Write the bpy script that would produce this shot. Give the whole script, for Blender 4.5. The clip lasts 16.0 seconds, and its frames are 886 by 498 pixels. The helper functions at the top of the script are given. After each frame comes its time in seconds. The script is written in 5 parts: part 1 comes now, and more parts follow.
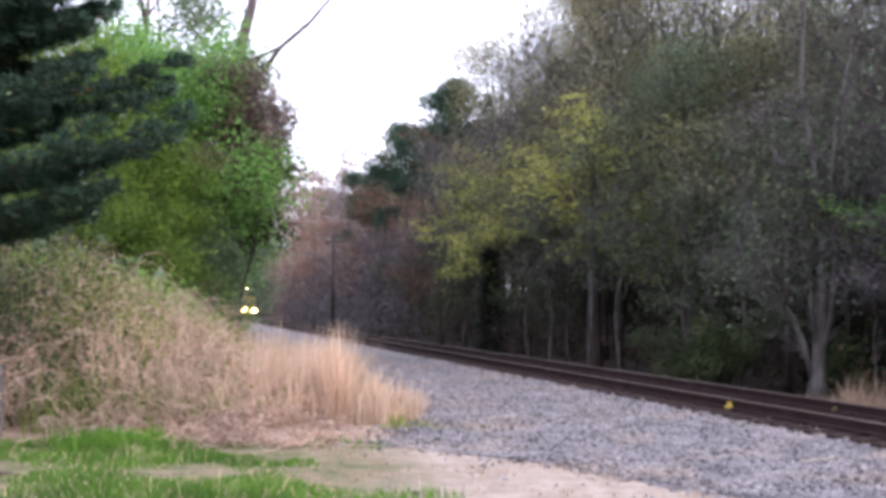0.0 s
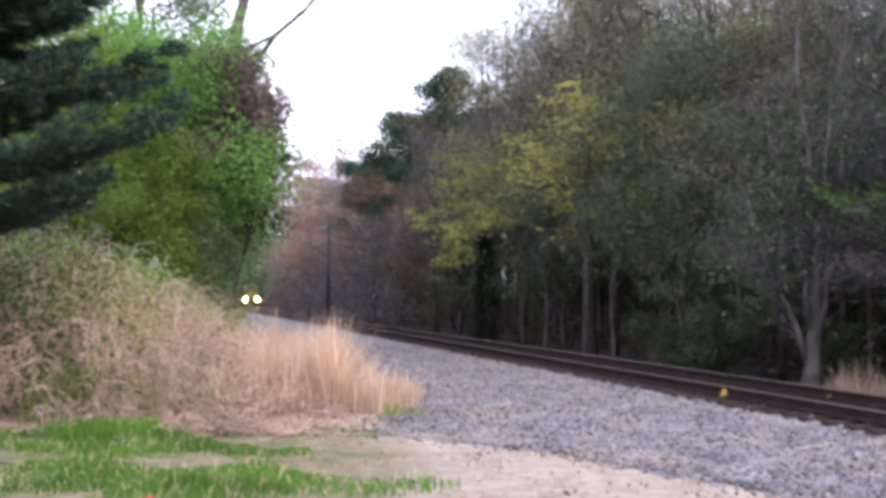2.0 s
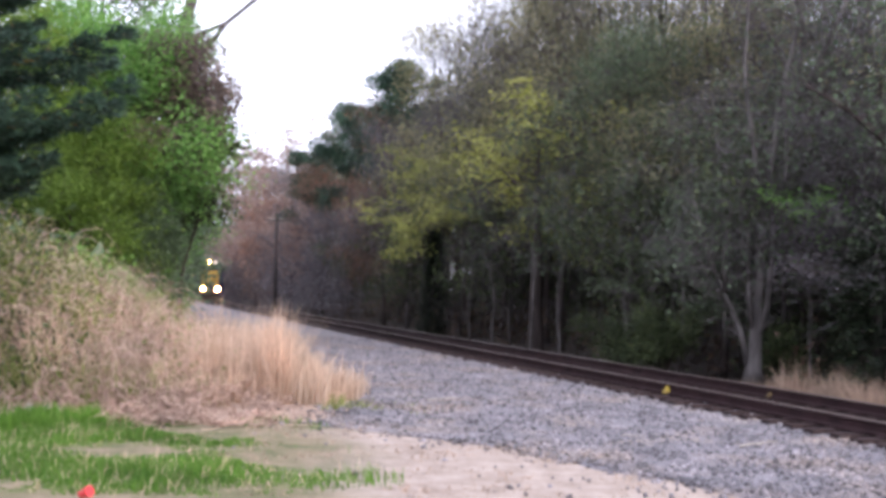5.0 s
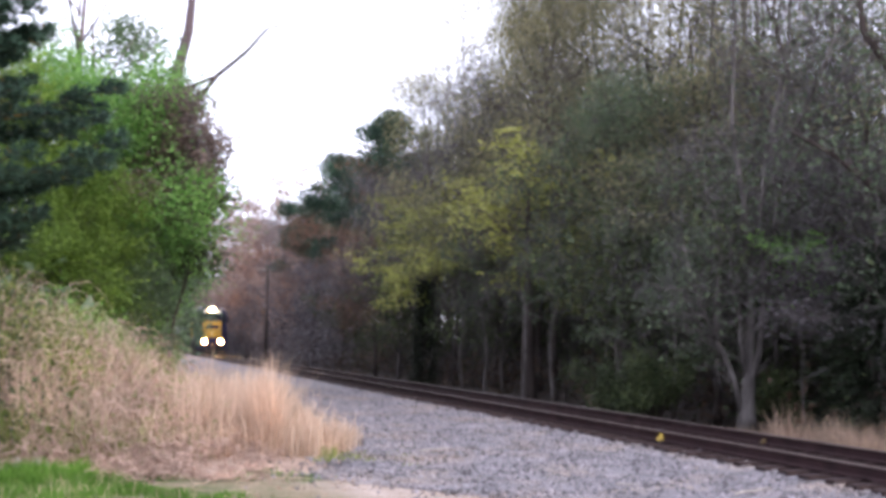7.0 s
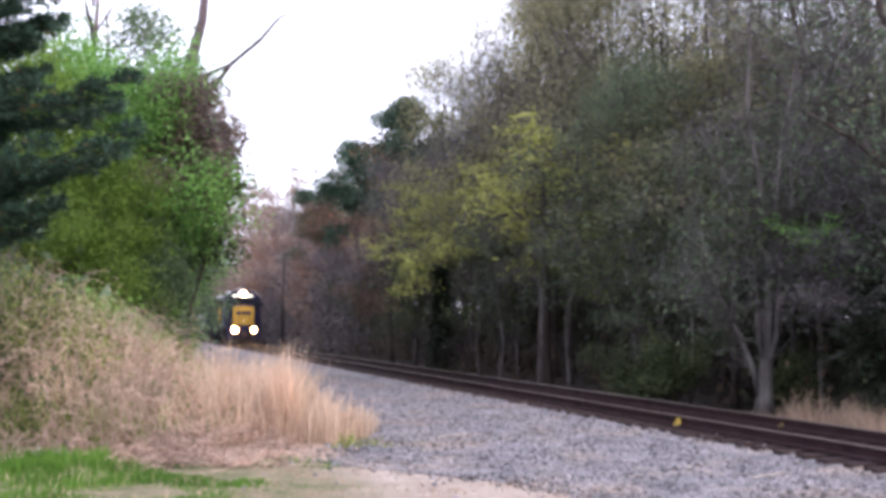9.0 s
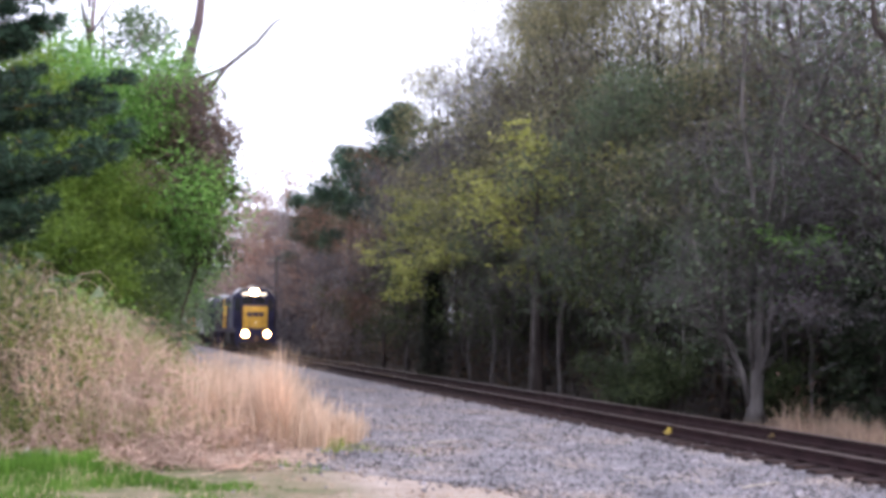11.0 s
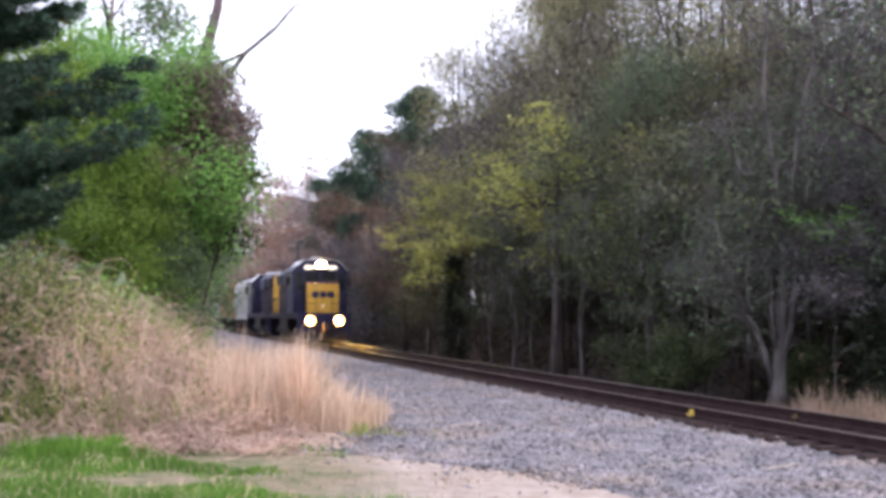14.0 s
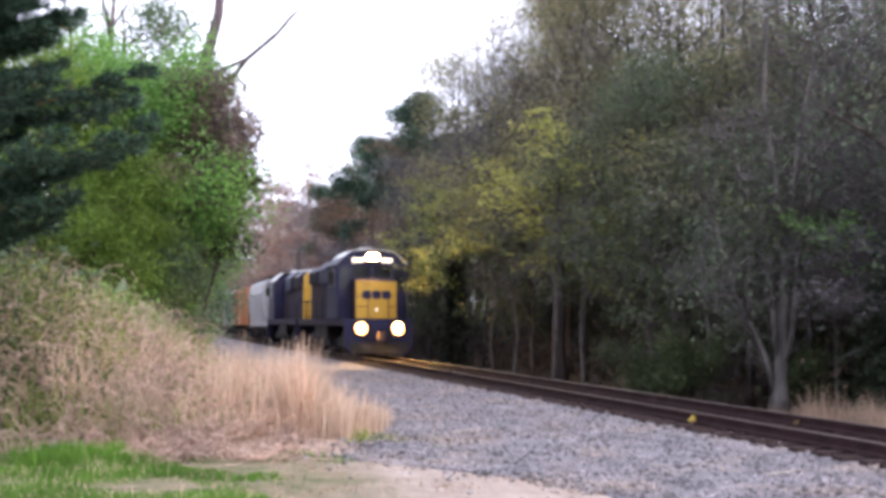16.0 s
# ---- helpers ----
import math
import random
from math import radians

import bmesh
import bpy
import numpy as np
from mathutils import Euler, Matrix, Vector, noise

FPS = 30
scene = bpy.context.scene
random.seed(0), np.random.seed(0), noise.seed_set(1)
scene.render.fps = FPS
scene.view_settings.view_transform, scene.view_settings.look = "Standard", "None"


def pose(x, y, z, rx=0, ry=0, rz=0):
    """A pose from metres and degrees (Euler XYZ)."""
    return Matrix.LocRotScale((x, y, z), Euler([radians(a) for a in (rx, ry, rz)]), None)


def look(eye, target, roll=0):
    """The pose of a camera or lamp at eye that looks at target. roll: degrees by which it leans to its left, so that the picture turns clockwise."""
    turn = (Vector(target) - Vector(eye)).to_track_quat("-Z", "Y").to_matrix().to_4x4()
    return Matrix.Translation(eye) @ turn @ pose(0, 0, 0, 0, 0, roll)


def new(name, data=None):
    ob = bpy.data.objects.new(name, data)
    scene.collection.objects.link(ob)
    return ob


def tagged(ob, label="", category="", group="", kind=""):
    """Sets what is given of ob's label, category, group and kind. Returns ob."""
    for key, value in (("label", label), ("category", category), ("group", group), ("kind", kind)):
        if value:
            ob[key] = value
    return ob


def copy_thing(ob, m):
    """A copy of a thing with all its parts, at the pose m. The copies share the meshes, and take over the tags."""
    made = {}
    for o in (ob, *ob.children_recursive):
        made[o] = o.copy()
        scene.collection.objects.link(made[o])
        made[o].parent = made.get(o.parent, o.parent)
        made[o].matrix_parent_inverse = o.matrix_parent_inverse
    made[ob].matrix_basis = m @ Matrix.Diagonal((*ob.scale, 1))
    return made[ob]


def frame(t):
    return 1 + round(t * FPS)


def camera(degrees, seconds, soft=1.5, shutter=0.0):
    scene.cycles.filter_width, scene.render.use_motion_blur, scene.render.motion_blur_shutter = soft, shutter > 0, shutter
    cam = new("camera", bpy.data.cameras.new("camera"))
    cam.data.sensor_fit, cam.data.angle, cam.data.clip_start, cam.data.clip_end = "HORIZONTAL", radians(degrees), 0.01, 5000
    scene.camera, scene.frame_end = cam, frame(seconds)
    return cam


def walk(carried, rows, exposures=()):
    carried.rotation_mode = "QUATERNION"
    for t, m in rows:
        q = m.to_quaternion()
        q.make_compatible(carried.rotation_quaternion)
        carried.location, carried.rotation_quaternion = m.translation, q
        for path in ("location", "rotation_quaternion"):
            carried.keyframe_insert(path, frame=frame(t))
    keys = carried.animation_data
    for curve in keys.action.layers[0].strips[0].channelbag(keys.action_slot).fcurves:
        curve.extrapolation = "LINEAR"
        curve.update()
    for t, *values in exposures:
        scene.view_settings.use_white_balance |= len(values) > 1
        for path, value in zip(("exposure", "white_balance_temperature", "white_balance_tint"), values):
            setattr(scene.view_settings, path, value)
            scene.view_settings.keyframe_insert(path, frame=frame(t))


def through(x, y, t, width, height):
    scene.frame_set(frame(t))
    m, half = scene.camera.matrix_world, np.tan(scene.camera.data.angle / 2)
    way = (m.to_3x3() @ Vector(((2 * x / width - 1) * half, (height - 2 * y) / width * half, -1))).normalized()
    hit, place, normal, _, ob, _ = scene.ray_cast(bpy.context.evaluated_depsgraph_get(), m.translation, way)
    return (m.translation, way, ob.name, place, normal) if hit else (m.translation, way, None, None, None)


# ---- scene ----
SLOPE = -0.234                       # the track's line: x = TRACK + SLOPE * y
TRACK = 10.53
LONG = math.hypot(1, SLOPE)
RAIL = 0.30                          # rail top
EYE = 1.90
cam = camera(43.0, 16.0, soft=4.1)
# seconds, yaw, pitch, roll of the hand-held camera, which stays on its spot
ROWS = [
    (0.0, 0.000, 3.000, 0.000),
    (0.5, 0.073, 2.956, -0.286),
    (1.0, -0.035, 2.969, -0.833),
    (1.5, -0.066, 2.620, 0.500),
    (2.0, -0.236, 2.417, 0.125),
    (2.5, -0.663, 2.116, 0.539),
    (3.0, -0.753, 2.524, 0.508),
    (5.5, -3.286, 2.045, -0.948),
    (6.0, -3.400, 3.169, -0.674),
    (6.5, -2.648, 4.438, -0.275),
    (7.0, -3.322, 4.615, -0.324),
    (7.5, -3.251, 4.121, -0.853),
    (8.0, -1.849, 4.102, -0.147),
    (8.5, -2.113, 4.081, 0.220),
    (9.0, -2.500, 3.916, 0.094),
    (11.5, -2.822, 4.259, -0.768),
    (12.0, -2.417, 4.361, -0.532),
    (12.5, -1.961, 4.955, -0.123),
    (13.0, -1.616, 4.724, -0.679),
    (13.5, -1.582, 3.851, -0.547),
    (14.0, -1.811, 3.377, -0.221),
    (14.5, -1.740, 3.045, 0.138),
    (15.0, -1.714, 2.354, -0.153),
    (15.5, -1.685, 3.279, -0.227),
    (16.0, -1.765, 3.678, -0.139),
]
walk(cam, [(t, pose(0, 0, EYE, 90 + pitch, roll, yaw)) for t, yaw, pitch, roll in ROWS], [(0.0, 1.07), (16.0, 1.07)])

# ---- light: an overcast evening sky ----
world = bpy.data.worlds.new("overcast_sky")
scene.world = world
world.use_nodes = True
wn, wl = world.node_tree.nodes, world.node_tree.links
sky = wn.new("ShaderNodeTexSky")
sky.sky_type, sky.sun_disc = "NISHITA", False
sky.sun_elevation, sky.sun_rotation = radians(33), radians(140)
veil = wn.new("ShaderNodeMix")
veil.data_type = "RGBA"
veil.inputs["Factor"].default_value = 0.88
veil.inputs["B"].default_value = (10.4, 10.55, 13.1, 1)
wl.new(sky.outputs["Color"], veil.inputs["A"])
wl.new(veil.outputs["Result"], wn["Background"].inputs["Color"])
wn["Background"].inputs["Strength"].default_value = 0.11
sun = new("sun", bpy.data.lights.new("sun", "SUN"))
sun.data.energy, sun.data.angle, sun.data.color = 1.5, radians(25), (1.0, 0.9, 0.82)
sun.matrix_world = look((11, -13, 11), (0, 0, 0))


# ---- materials ----
def nodes_of(name):
    m = bpy.data.materials.new(name)
    m.use_nodes = True
    return m, m.node_tree.nodes, m.node_tree.links


def ramp(n, l, source, a, b, low=0.3, high=0.7):
    r = n.new("ShaderNodeValToRGB")
    r.color_ramp.elements[0].position, r.color_ramp.elements[1].position = low, high
    r.color_ramp.elements[0].color, r.color_ramp.elements[1].color = (*a, 1), (*b, 1)
    l.new(source, r.inputs["Fac"])
    return r.outputs["Color"]


def blend(n, l, fac, a, b, kind="MIX"):
    x = n.new("ShaderNodeMix")
    x.data_type, x.blend_type = "RGBA", kind
    for socket, value in (("Factor", fac), ("A", a), ("B", b)):
        if isinstance(value, (int, float)):
            x.inputs[socket].default_value = value
        elif isinstance(value, tuple):
            x.inputs[socket].default_value = (*value, 1)
        else:
            l.new(value, x.inputs[socket])
    return x.outputs["Result"]


def grain(n, l, scale, detail=4, stretch=None):
    c = n.new("ShaderNodeTexCoord").outputs["Object"]
    if stretch:
        mp = n.new("ShaderNodeMapping")
        mp.inputs["Scale"].default_value = stretch
        l.new(c, mp.inputs["Vector"])
        c = mp.outputs["Vector"]
    t = n.new("ShaderNodeTexNoise")
    t.inputs["Scale"].default_value, t.inputs["Detail"].default_value = scale, detail
    l.new(c, t.inputs["Vector"])
    return t.outputs["Fac"]


def surface(name, a, b, rough=0.7, scale=6.0, fine=60.0, bump=0.3, metal=0.0, dirt=None, stretch=None, island=0.0, gloss=0.5):
    """Two colours in large patches, a fine grain over them, stains and a relief."""
    m, n, l = nodes_of(name)
    p = n["Principled BSDF"]
    big, small = grain(n, l, scale, 5, stretch), grain(n, l, fine, 3, stretch)
    c = ramp(n, l, big, a, b)
    c = blend(n, l, 0.35, c, ramp(n, l, small, (0.45, 0.45, 0.45), (1, 1, 1)), "MULTIPLY")
    if dirt:
        c = blend(n, l, ramp(n, l, grain(n, l, scale * 0.4, 6), (0, 0, 0), (1, 1, 1), 0.5, 0.72), c, dirt)
    if island:
        g = n.new("ShaderNodeNewGeometry").outputs["Random Per Island"]
        c = blend(n, l, island, c, ramp(n, l, g, (0.2, 0.2, 0.2), (1.9, 1.85, 1.8), 0, 1), "MULTIPLY")
    l.new(c, p.inputs["Base Color"])
    p.inputs["Roughness"].default_value, p.inputs["Metallic"].default_value = rough, metal
    p.inputs["Specular IOR Level"].default_value = gloss
    if bump:
        bm = n.new("ShaderNodeBump")
        bm.inputs["Strength"].default_value, bm.inputs["Distance"].default_value = bump, 0.03
        l.new(small, bm.inputs["Height"])
        l.new(bm.outputs["Normal"], p.inputs["Normal"])
    return m


def leafy(name, a, b, through=0.35, spread=0.5, rough=0.6):
    """Leaves: a colour for each leaf between a and b, clumps lighter and darker, light coming through."""
    m, n, l = nodes_of(name)
    p, out = n["Principled BSDF"], n["Material Output"]
    g = n.new("ShaderNodeNewGeometry").outputs["Random Per Island"]
    c = ramp(n, l, g, a, b, 0, 1)
    c = blend(n, l, spread, c, ramp(n, l, grain(n, l, 0.9, 3), (0.35, 0.4, 0.35), (1.45, 1.35, 1.2), 0.3, 0.7), "MULTIPLY")
    o = n.new("ShaderNodeObjectInfo").outputs["Random"]
    c = blend(n, l, 0.4, c, ramp(n, l, o, (0.7, 0.7, 0.75), (1.2, 1.15, 1.0), 0, 1), "MULTIPLY")
    l.new(c, p.inputs["Base Color"])
    p.inputs["Roughness"].default_value = rough
    p.inputs["Specular IOR Level"].default_value = 0.25
    t = n.new("ShaderNodeBsdfTranslucent")
    l.new(c, t.inputs["Color"])
    x = n.new("ShaderNodeMixShader")
    x.inputs[0].default_value = through
    l.new(p.outputs[0], x.inputs[1])
    l.new(t.outputs[0], x.inputs[2])
    l.new(x.outputs[0], out.inputs["Surface"])
    return m


def glowing(name, colour, strength):
    m, n, l = nodes_of(name)
    p = n["Principled BSDF"]
    p.inputs["Base Color"].default_value = (0.8, 0.8, 0.75, 1)
    p.inputs["Emission Color"].default_value = (*colour, 1)
    p.inputs["Emission Strength"].default_value = strength
    return m


GRAVEL = surface("grey_ballast", (0.085, 0.08, 0.092), (0.235, 0.22, 0.24), 0.9, 2.2, 26, 0.9, dirt=(0.27, 0.22, 0.185))
STONE = surface("ballast_stone", (0.115, 0.11, 0.128), (0.23, 0.217, 0.243), 0.85, 1.1, 50, 0.4, dirt=(0.21, 0.17, 0.148), island=0.85)
STEEL = surface("rusty_rail_steel", (0.018, 0.0095, 0.0105), (0.045, 0.024, 0.025), 0.85, 2, 40, 0.3, gloss=0.12)
WORN = surface("worn_rail_head", (0.16, 0.125, 0.11), (0.25, 0.2, 0.18), 0.3, 1.5, 40, 0.05, metal=0.75)
BED = surface("dirty_track_bed", (0.02, 0.013, 0.014), (0.05, 0.034, 0.034), 0.95, 2, 30, 0.9, gloss=0.15)
POLE = surface("tarred_pole_wood", (0.02, 0.015, 0.014), (0.05, 0.04, 0.036), 0.85, 3, 30, 0.5, stretch=(1, 1, 0.2))
TIE = surface("creosoted_timber", (0.022, 0.014, 0.0145), (0.058, 0.038, 0.036), 0.9, 3, 40, 0.6, gloss=0.15, stretch=(1, 6, 6))
BARK = surface("grey_brown_bark", (0.04, 0.032, 0.03), (0.09, 0.072, 0.066), 0.9, 2.5, 22, 0.9, gloss=0.15, stretch=(1, 1, 0.25))
BARK_PALE = surface("pale_grey_bark", (0.06, 0.053, 0.051), (0.185, 0.168, 0.16), 0.9, 3.0, 18, 1.0, gloss=0.15, dirt=(0.03, 0.027, 0.026), stretch=(1, 1, 0.3))
BARK_RED = surface("reddish_bark", (0.07, 0.05, 0.056), (0.14, 0.098, 0.108), 0.9, 2.0, 18, 0.8, stretch=(1, 1, 0.3))
TWIG = surface("grey_twigs", (0.045, 0.04, 0.042), (0.095, 0.085, 0.088), 0.9, 1, 30, 0, island=0.6)
GREEN = leafy("spring_green_leaves", (0.095, 0.235, 0.055), (0.27, 0.49, 0.14), 0.46)
GREEN_DULL = leafy("dull_green_leaves", (0.07, 0.118, 0.07), (0.19, 0.265, 0.165), 0.42)
LIME = leafy("olive_green_maple_leaves", (0.07, 0.135, 0.022), (0.22, 0.335, 0.07), 0.46, 0.7)
BROWNED = leafy("browned_pine_needles", (0.12, 0.07, 0.012), (0.26, 0.16, 0.04), 0.15, 0.5)
YELLOW = leafy("yellow_green_leaves", (0.21, 0.235, 0.055), (0.48, 0.5, 0.17), 0.45)
OLIVE = leafy("olive_young_leaves", (0.17, 0.17, 0.092), (0.4, 0.385, 0.245), 0.46, 0.7)
FRESH = leafy("fresh_green_leaves", (0.058, 0.09, 0.058), (0.175, 0.235, 0.155), 0.44, 0.75)
# dark leaf; shade low in the wood is put into its colour
SHADY = leafy("shade_darkened_leaves", (0.03, 0.046, 0.022), (0.1, 0.13, 0.062), 0.35, 0.8)
THICKET = leafy("thicket_leaves", (0.065, 0.1, 0.028), (0.24, 0.28, 0.09), 0.42, 0.8)
BRIAR = leafy("bramble_leaves", (0.13, 0.19, 0.045), (0.33, 0.38, 0.13), 0.45)
GREYBUD = leafy("grey_purple_buds", (0.075, 0.072, 0.088), (0.22, 0.205, 0.24), 0.4, 0.7)
RUST = leafy("rust_red_buds", (0.14, 0.075, 0.052), (0.29, 0.168, 0.12))
UMBER = leafy("brown_grey_buds", (0.1, 0.075, 0.07), (0.24, 0.185, 0.175), 0.4)
# reddish buds of the far woods, paled in colour for distance haze
MAUVE = leafy("hazed_mauve_twigs", (0.17, 0.12, 0.112), (0.36, 0.275, 0.265))
NEEDLE = leafy("dark_pine_needles", (0.014, 0.036, 0.028), (0.052, 0.105, 0.075), 0.15, 0.7)
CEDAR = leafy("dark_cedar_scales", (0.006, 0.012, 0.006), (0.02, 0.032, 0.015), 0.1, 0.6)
STRAW = leafy("dry_straw_grass", (0.47, 0.335, 0.25), (0.92, 0.735, 0.6), 0.45, 0.35)
CANE = leafy("dry_bramble_canes", (0.38, 0.255, 0.215), (0.84, 0.645, 0.555), 0.42, 0.35)
LAWN = leafy("lawn_blades", (0.05, 0.135, 0.018), (0.15, 0.285, 0.055), 0.4, 0.6)
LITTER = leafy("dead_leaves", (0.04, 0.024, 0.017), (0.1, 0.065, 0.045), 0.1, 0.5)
# dry grass darkened in its colour for the shade beyond the track
SHADE_TONED = leafy("shade_toned_grass", (0.2, 0.145, 0.12), (0.5, 0.38, 0.31), 0.35, 0.6)
THATCH = leafy("dry_thatch", (0.39, 0.25, 0.2), (0.74, 0.53, 0.44), 0.4, 0.4)


# ---- mesh helpers ----
class Geo:
    def __init__(self):
        self.v, self.f = [], []

    def add(self, verts, faces):
        k = len(self.v)
        self.v += [tuple(p) for p in verts]
        self.f += [tuple(i + k for i in q) for q in faces]
        return self

    def box(self, x0, x1, y0, y1, z0, z1):
        return self.add([(x, y, z) for x in (x0, x1) for y in (y0, y1) for z in (z0, z1)],
                        [(0, 1, 3, 2), (4, 6, 7, 5), (0, 4, 5, 1), (2, 3, 7, 6), (0, 2, 6, 4), (1, 5, 7, 3)])

    def tube(self, points, radii, sides=6, cap=True):
        pts = [Vector(p) for p in points]
        verts, faces = [], []
        ref = Vector((0.31, 0.17, 0.93))
        for i, p in enumerate(pts):
            d = (pts[min(i + 1, len(pts) - 1)] - pts[max(i - 1, 0)]).normalized()
            r = ref if abs(d.dot(ref)) < 0.95 else Vector((1, 0, 0))
            a = d.cross(r).normalized()
            b = d.cross(a)
            for s in range(sides):
                w = 2 * math.pi * s / sides
                verts.append(p + (a * math.cos(w) + b * math.sin(w)) * radii[i])
        for i in range(len(pts) - 1):
            for s in range(sides):
                t = (s + 1) % sides
                faces.append((i * sides + s, i * sides + t, (i + 1) * sides + t, (i + 1) * sides + s))
        if cap:
            faces += [tuple(range(sides))[::-1], tuple(range((len(pts) - 1) * sides, len(pts) * sides))]
        return self.add(verts, faces)

    def prism(self, outline, axis, a, b):
        """An outline of (p, q) pushed along an axis from a to b."""
        def at(p, q, w):
            return {"x": (w, p, q), "y": (p, w, q), "z": (p, q, w)}[axis]
        n = len(outline)
        verts = [at(p, q, a) for p, q in outline] + [at(p, q, b) for p, q in outline]
        return self.add(verts, [(i, (i + 1) % n, n + (i + 1) % n, n + i) for i in range(n)] + [tuple(range(n))[::-1], tuple(range(n, 2 * n))])

    def disc(self, centre, axis, radius, depth, sides=16):
        c, d = Vector(centre), {"x": Vector((1, 0, 0)), "y": Vector((0, 1, 0)), "z": Vector((0, 0, 1))}[axis]
        return self.tube([c - d * depth / 2, c + d * depth / 2], [radius, radius], sides)


def part(name, geo, material, parent=None, label="", bevel=0.0, smooth=False):
    me = bpy.data.meshes.new(name)
    me.from_pydata(geo.v, [], geo.f)
    bm = bmesh.new()
    bm.from_mesh(me)
    bmesh.ops.recalc_face_normals(bm, faces=bm.faces)
    if bevel:
        sharp = [e for e in bm.edges if len(e.link_faces) == 2 and e.calc_face_angle() > 0.5]
        bmesh.ops.bevel(bm, geom=sharp, offset=bevel, segments=2, profile=0.6, affect="EDGES", clamp_overlap=True)
    bm.to_mesh(me)
    bm.free()
    if smooth:
        me.shade_smooth()
    me.materials.append(material)
    ob = new(name, me)
    ob.parent = parent
    return tagged(ob, label)


def quick(name, verts, quads, material, parent=None, second=None, count=0):
    """A large mesh of quads from arrays; the faces from count on take the second material."""
    me = bpy.data.meshes.new(name)
    me.vertices.add(len(verts))
    me.vertices.foreach_set("co", np.asarray(verts, dtype=np.float32).ravel())
    quads = np.asarray(quads, dtype=np.int32)
    k = quads.shape[1]
    me.loops.add(quads.size)
    me.loops.foreach_set("vertex_index", quads.ravel())
    me.polygons.add(len(quads))
    me.polygons.foreach_set("loop_start", np.arange(0, quads.size, k, dtype=np.int32))
    me.update(calc_edges=True)
    me.materials.append(material)
    if second:
        me.materials.append(second)
        me.polygons.foreach_set("material_index", (np.arange(len(quads)) >= count).astype(np.int32))
    me.validate()
    ob = new(name, me)
    ob.parent = parent
    return ob


def spread_leaves(rng, centres, length, width, flat=0.0):
    """Pointed three-cornered leaves at the centres, turned at random; flat 1 lays them level."""
    n = len(centres)
    d = rng.normal(size=(n, 3))
    d[:, 2] *= 1 - flat
    d /= np.linalg.norm(d, axis=1)[:, None] + 1e-9
    e = rng.normal(size=(n, 3))
    e[:, 2] *= 1 - flat
    e = np.cross(d, np.cross(d, e))
    e /= np.linalg.norm(e, axis=1)[:, None] + 1e-9
    up = np.cross(d, e)
    s = rng.uniform(0.6, 1.3, (n, 1))
    a, b = d * length * s * 0.72, e * width * s * 0.74
    lift = up * width * s * 0.18
    bow = lift * rng.uniform(0.3, 1.6, (n, 1))
    verts = np.stack([centres - a, centres + b * 0.8 + a * 0.2 + bow, centres + a * 0.7 - b * 0.7 - bow], 1).reshape(-1, 3)
    k = np.arange(n)[:, None] * 3
    return verts, np.concatenate([k, k + 1, k + 2], 1)


def stack(pairs):
    verts, quads, k = [], [], 0
    for v, q in pairs:
        verts.append(v)
        quads.append(q + k)
        k += len(v)
    return np.concatenate(verts), np.concatenate(quads)


def blades(rng, base, height, width, lean=0.3, bow=0.25):
    """Grass blades: three-knot ribbons that lean and bow, from an array of feet and of heights."""
    n = len(base)
    w = rng.uniform(0, 2 * math.pi, n)
    side = np.stack([np.cos(w), np.sin(w), 0 * w], 1)
    g = rng.uniform(0, 2 * math.pi, n)
    out = np.stack([np.cos(g), np.sin(g), 0 * g], 1) * height[:, None]
    up = np.array([0, 0, 1.0]) * height[:, None]
    l = rng.normal(0, lean, n)[:, None]
    mid = base + up * 0.55 + out * l * 0.4
    tip = base + up * (1 - np.abs(l) * 0.5) + out * (l + rng.normal(0, bow, n)[:, None])
    hw = side * (width / 2) * rng.uniform(0.7, 1.3, (n, 1))
    verts = np.stack([base - hw, base + hw, mid + hw * 0.8, mid - hw * 0.8, tip + hw * 0.15, tip - hw * 0.15], 1).reshape(-1, 3)
    k = np.arange(n)[:, None] * 6
    return verts, np.concatenate([np.concatenate([k, k + 1, k + 2, k + 3], 1), np.concatenate([k + 3, k + 2, k + 4, k + 5], 1)])


def across(x, y):
    """The distance from the track's middle, positive on the wood's side."""
    return (x - TRACK - SLOPE * y) / LONG


def beside(q, y):
    """The x of a place q metres from the track's middle at y."""
    return TRACK + SLOPE * y + q * LONG


def ground_z(x, y):
    q = across(x, y)
    z = np.interp(q, [-40, -8, -6, -3, -1.8, -1.25, 1.25, 1.8, 3.2, 6, 9, 60], [0.25, 0.12, 0.03, 0.0, -0.02, 0.04, 0.04, -0.04, -0.48, -0.45, -0.15, 0.5])
    return z + 0.03 * np.sin(x * 0.9 + y * 0.35) * np.cos(y * 0.6 - x * 0.2) * (np.abs(q) > 1.7)


# ---- ground ----
def rough_noise(x, y, scale):
    return noise.noise(Vector((x * scale, y * scale, 3.7)))


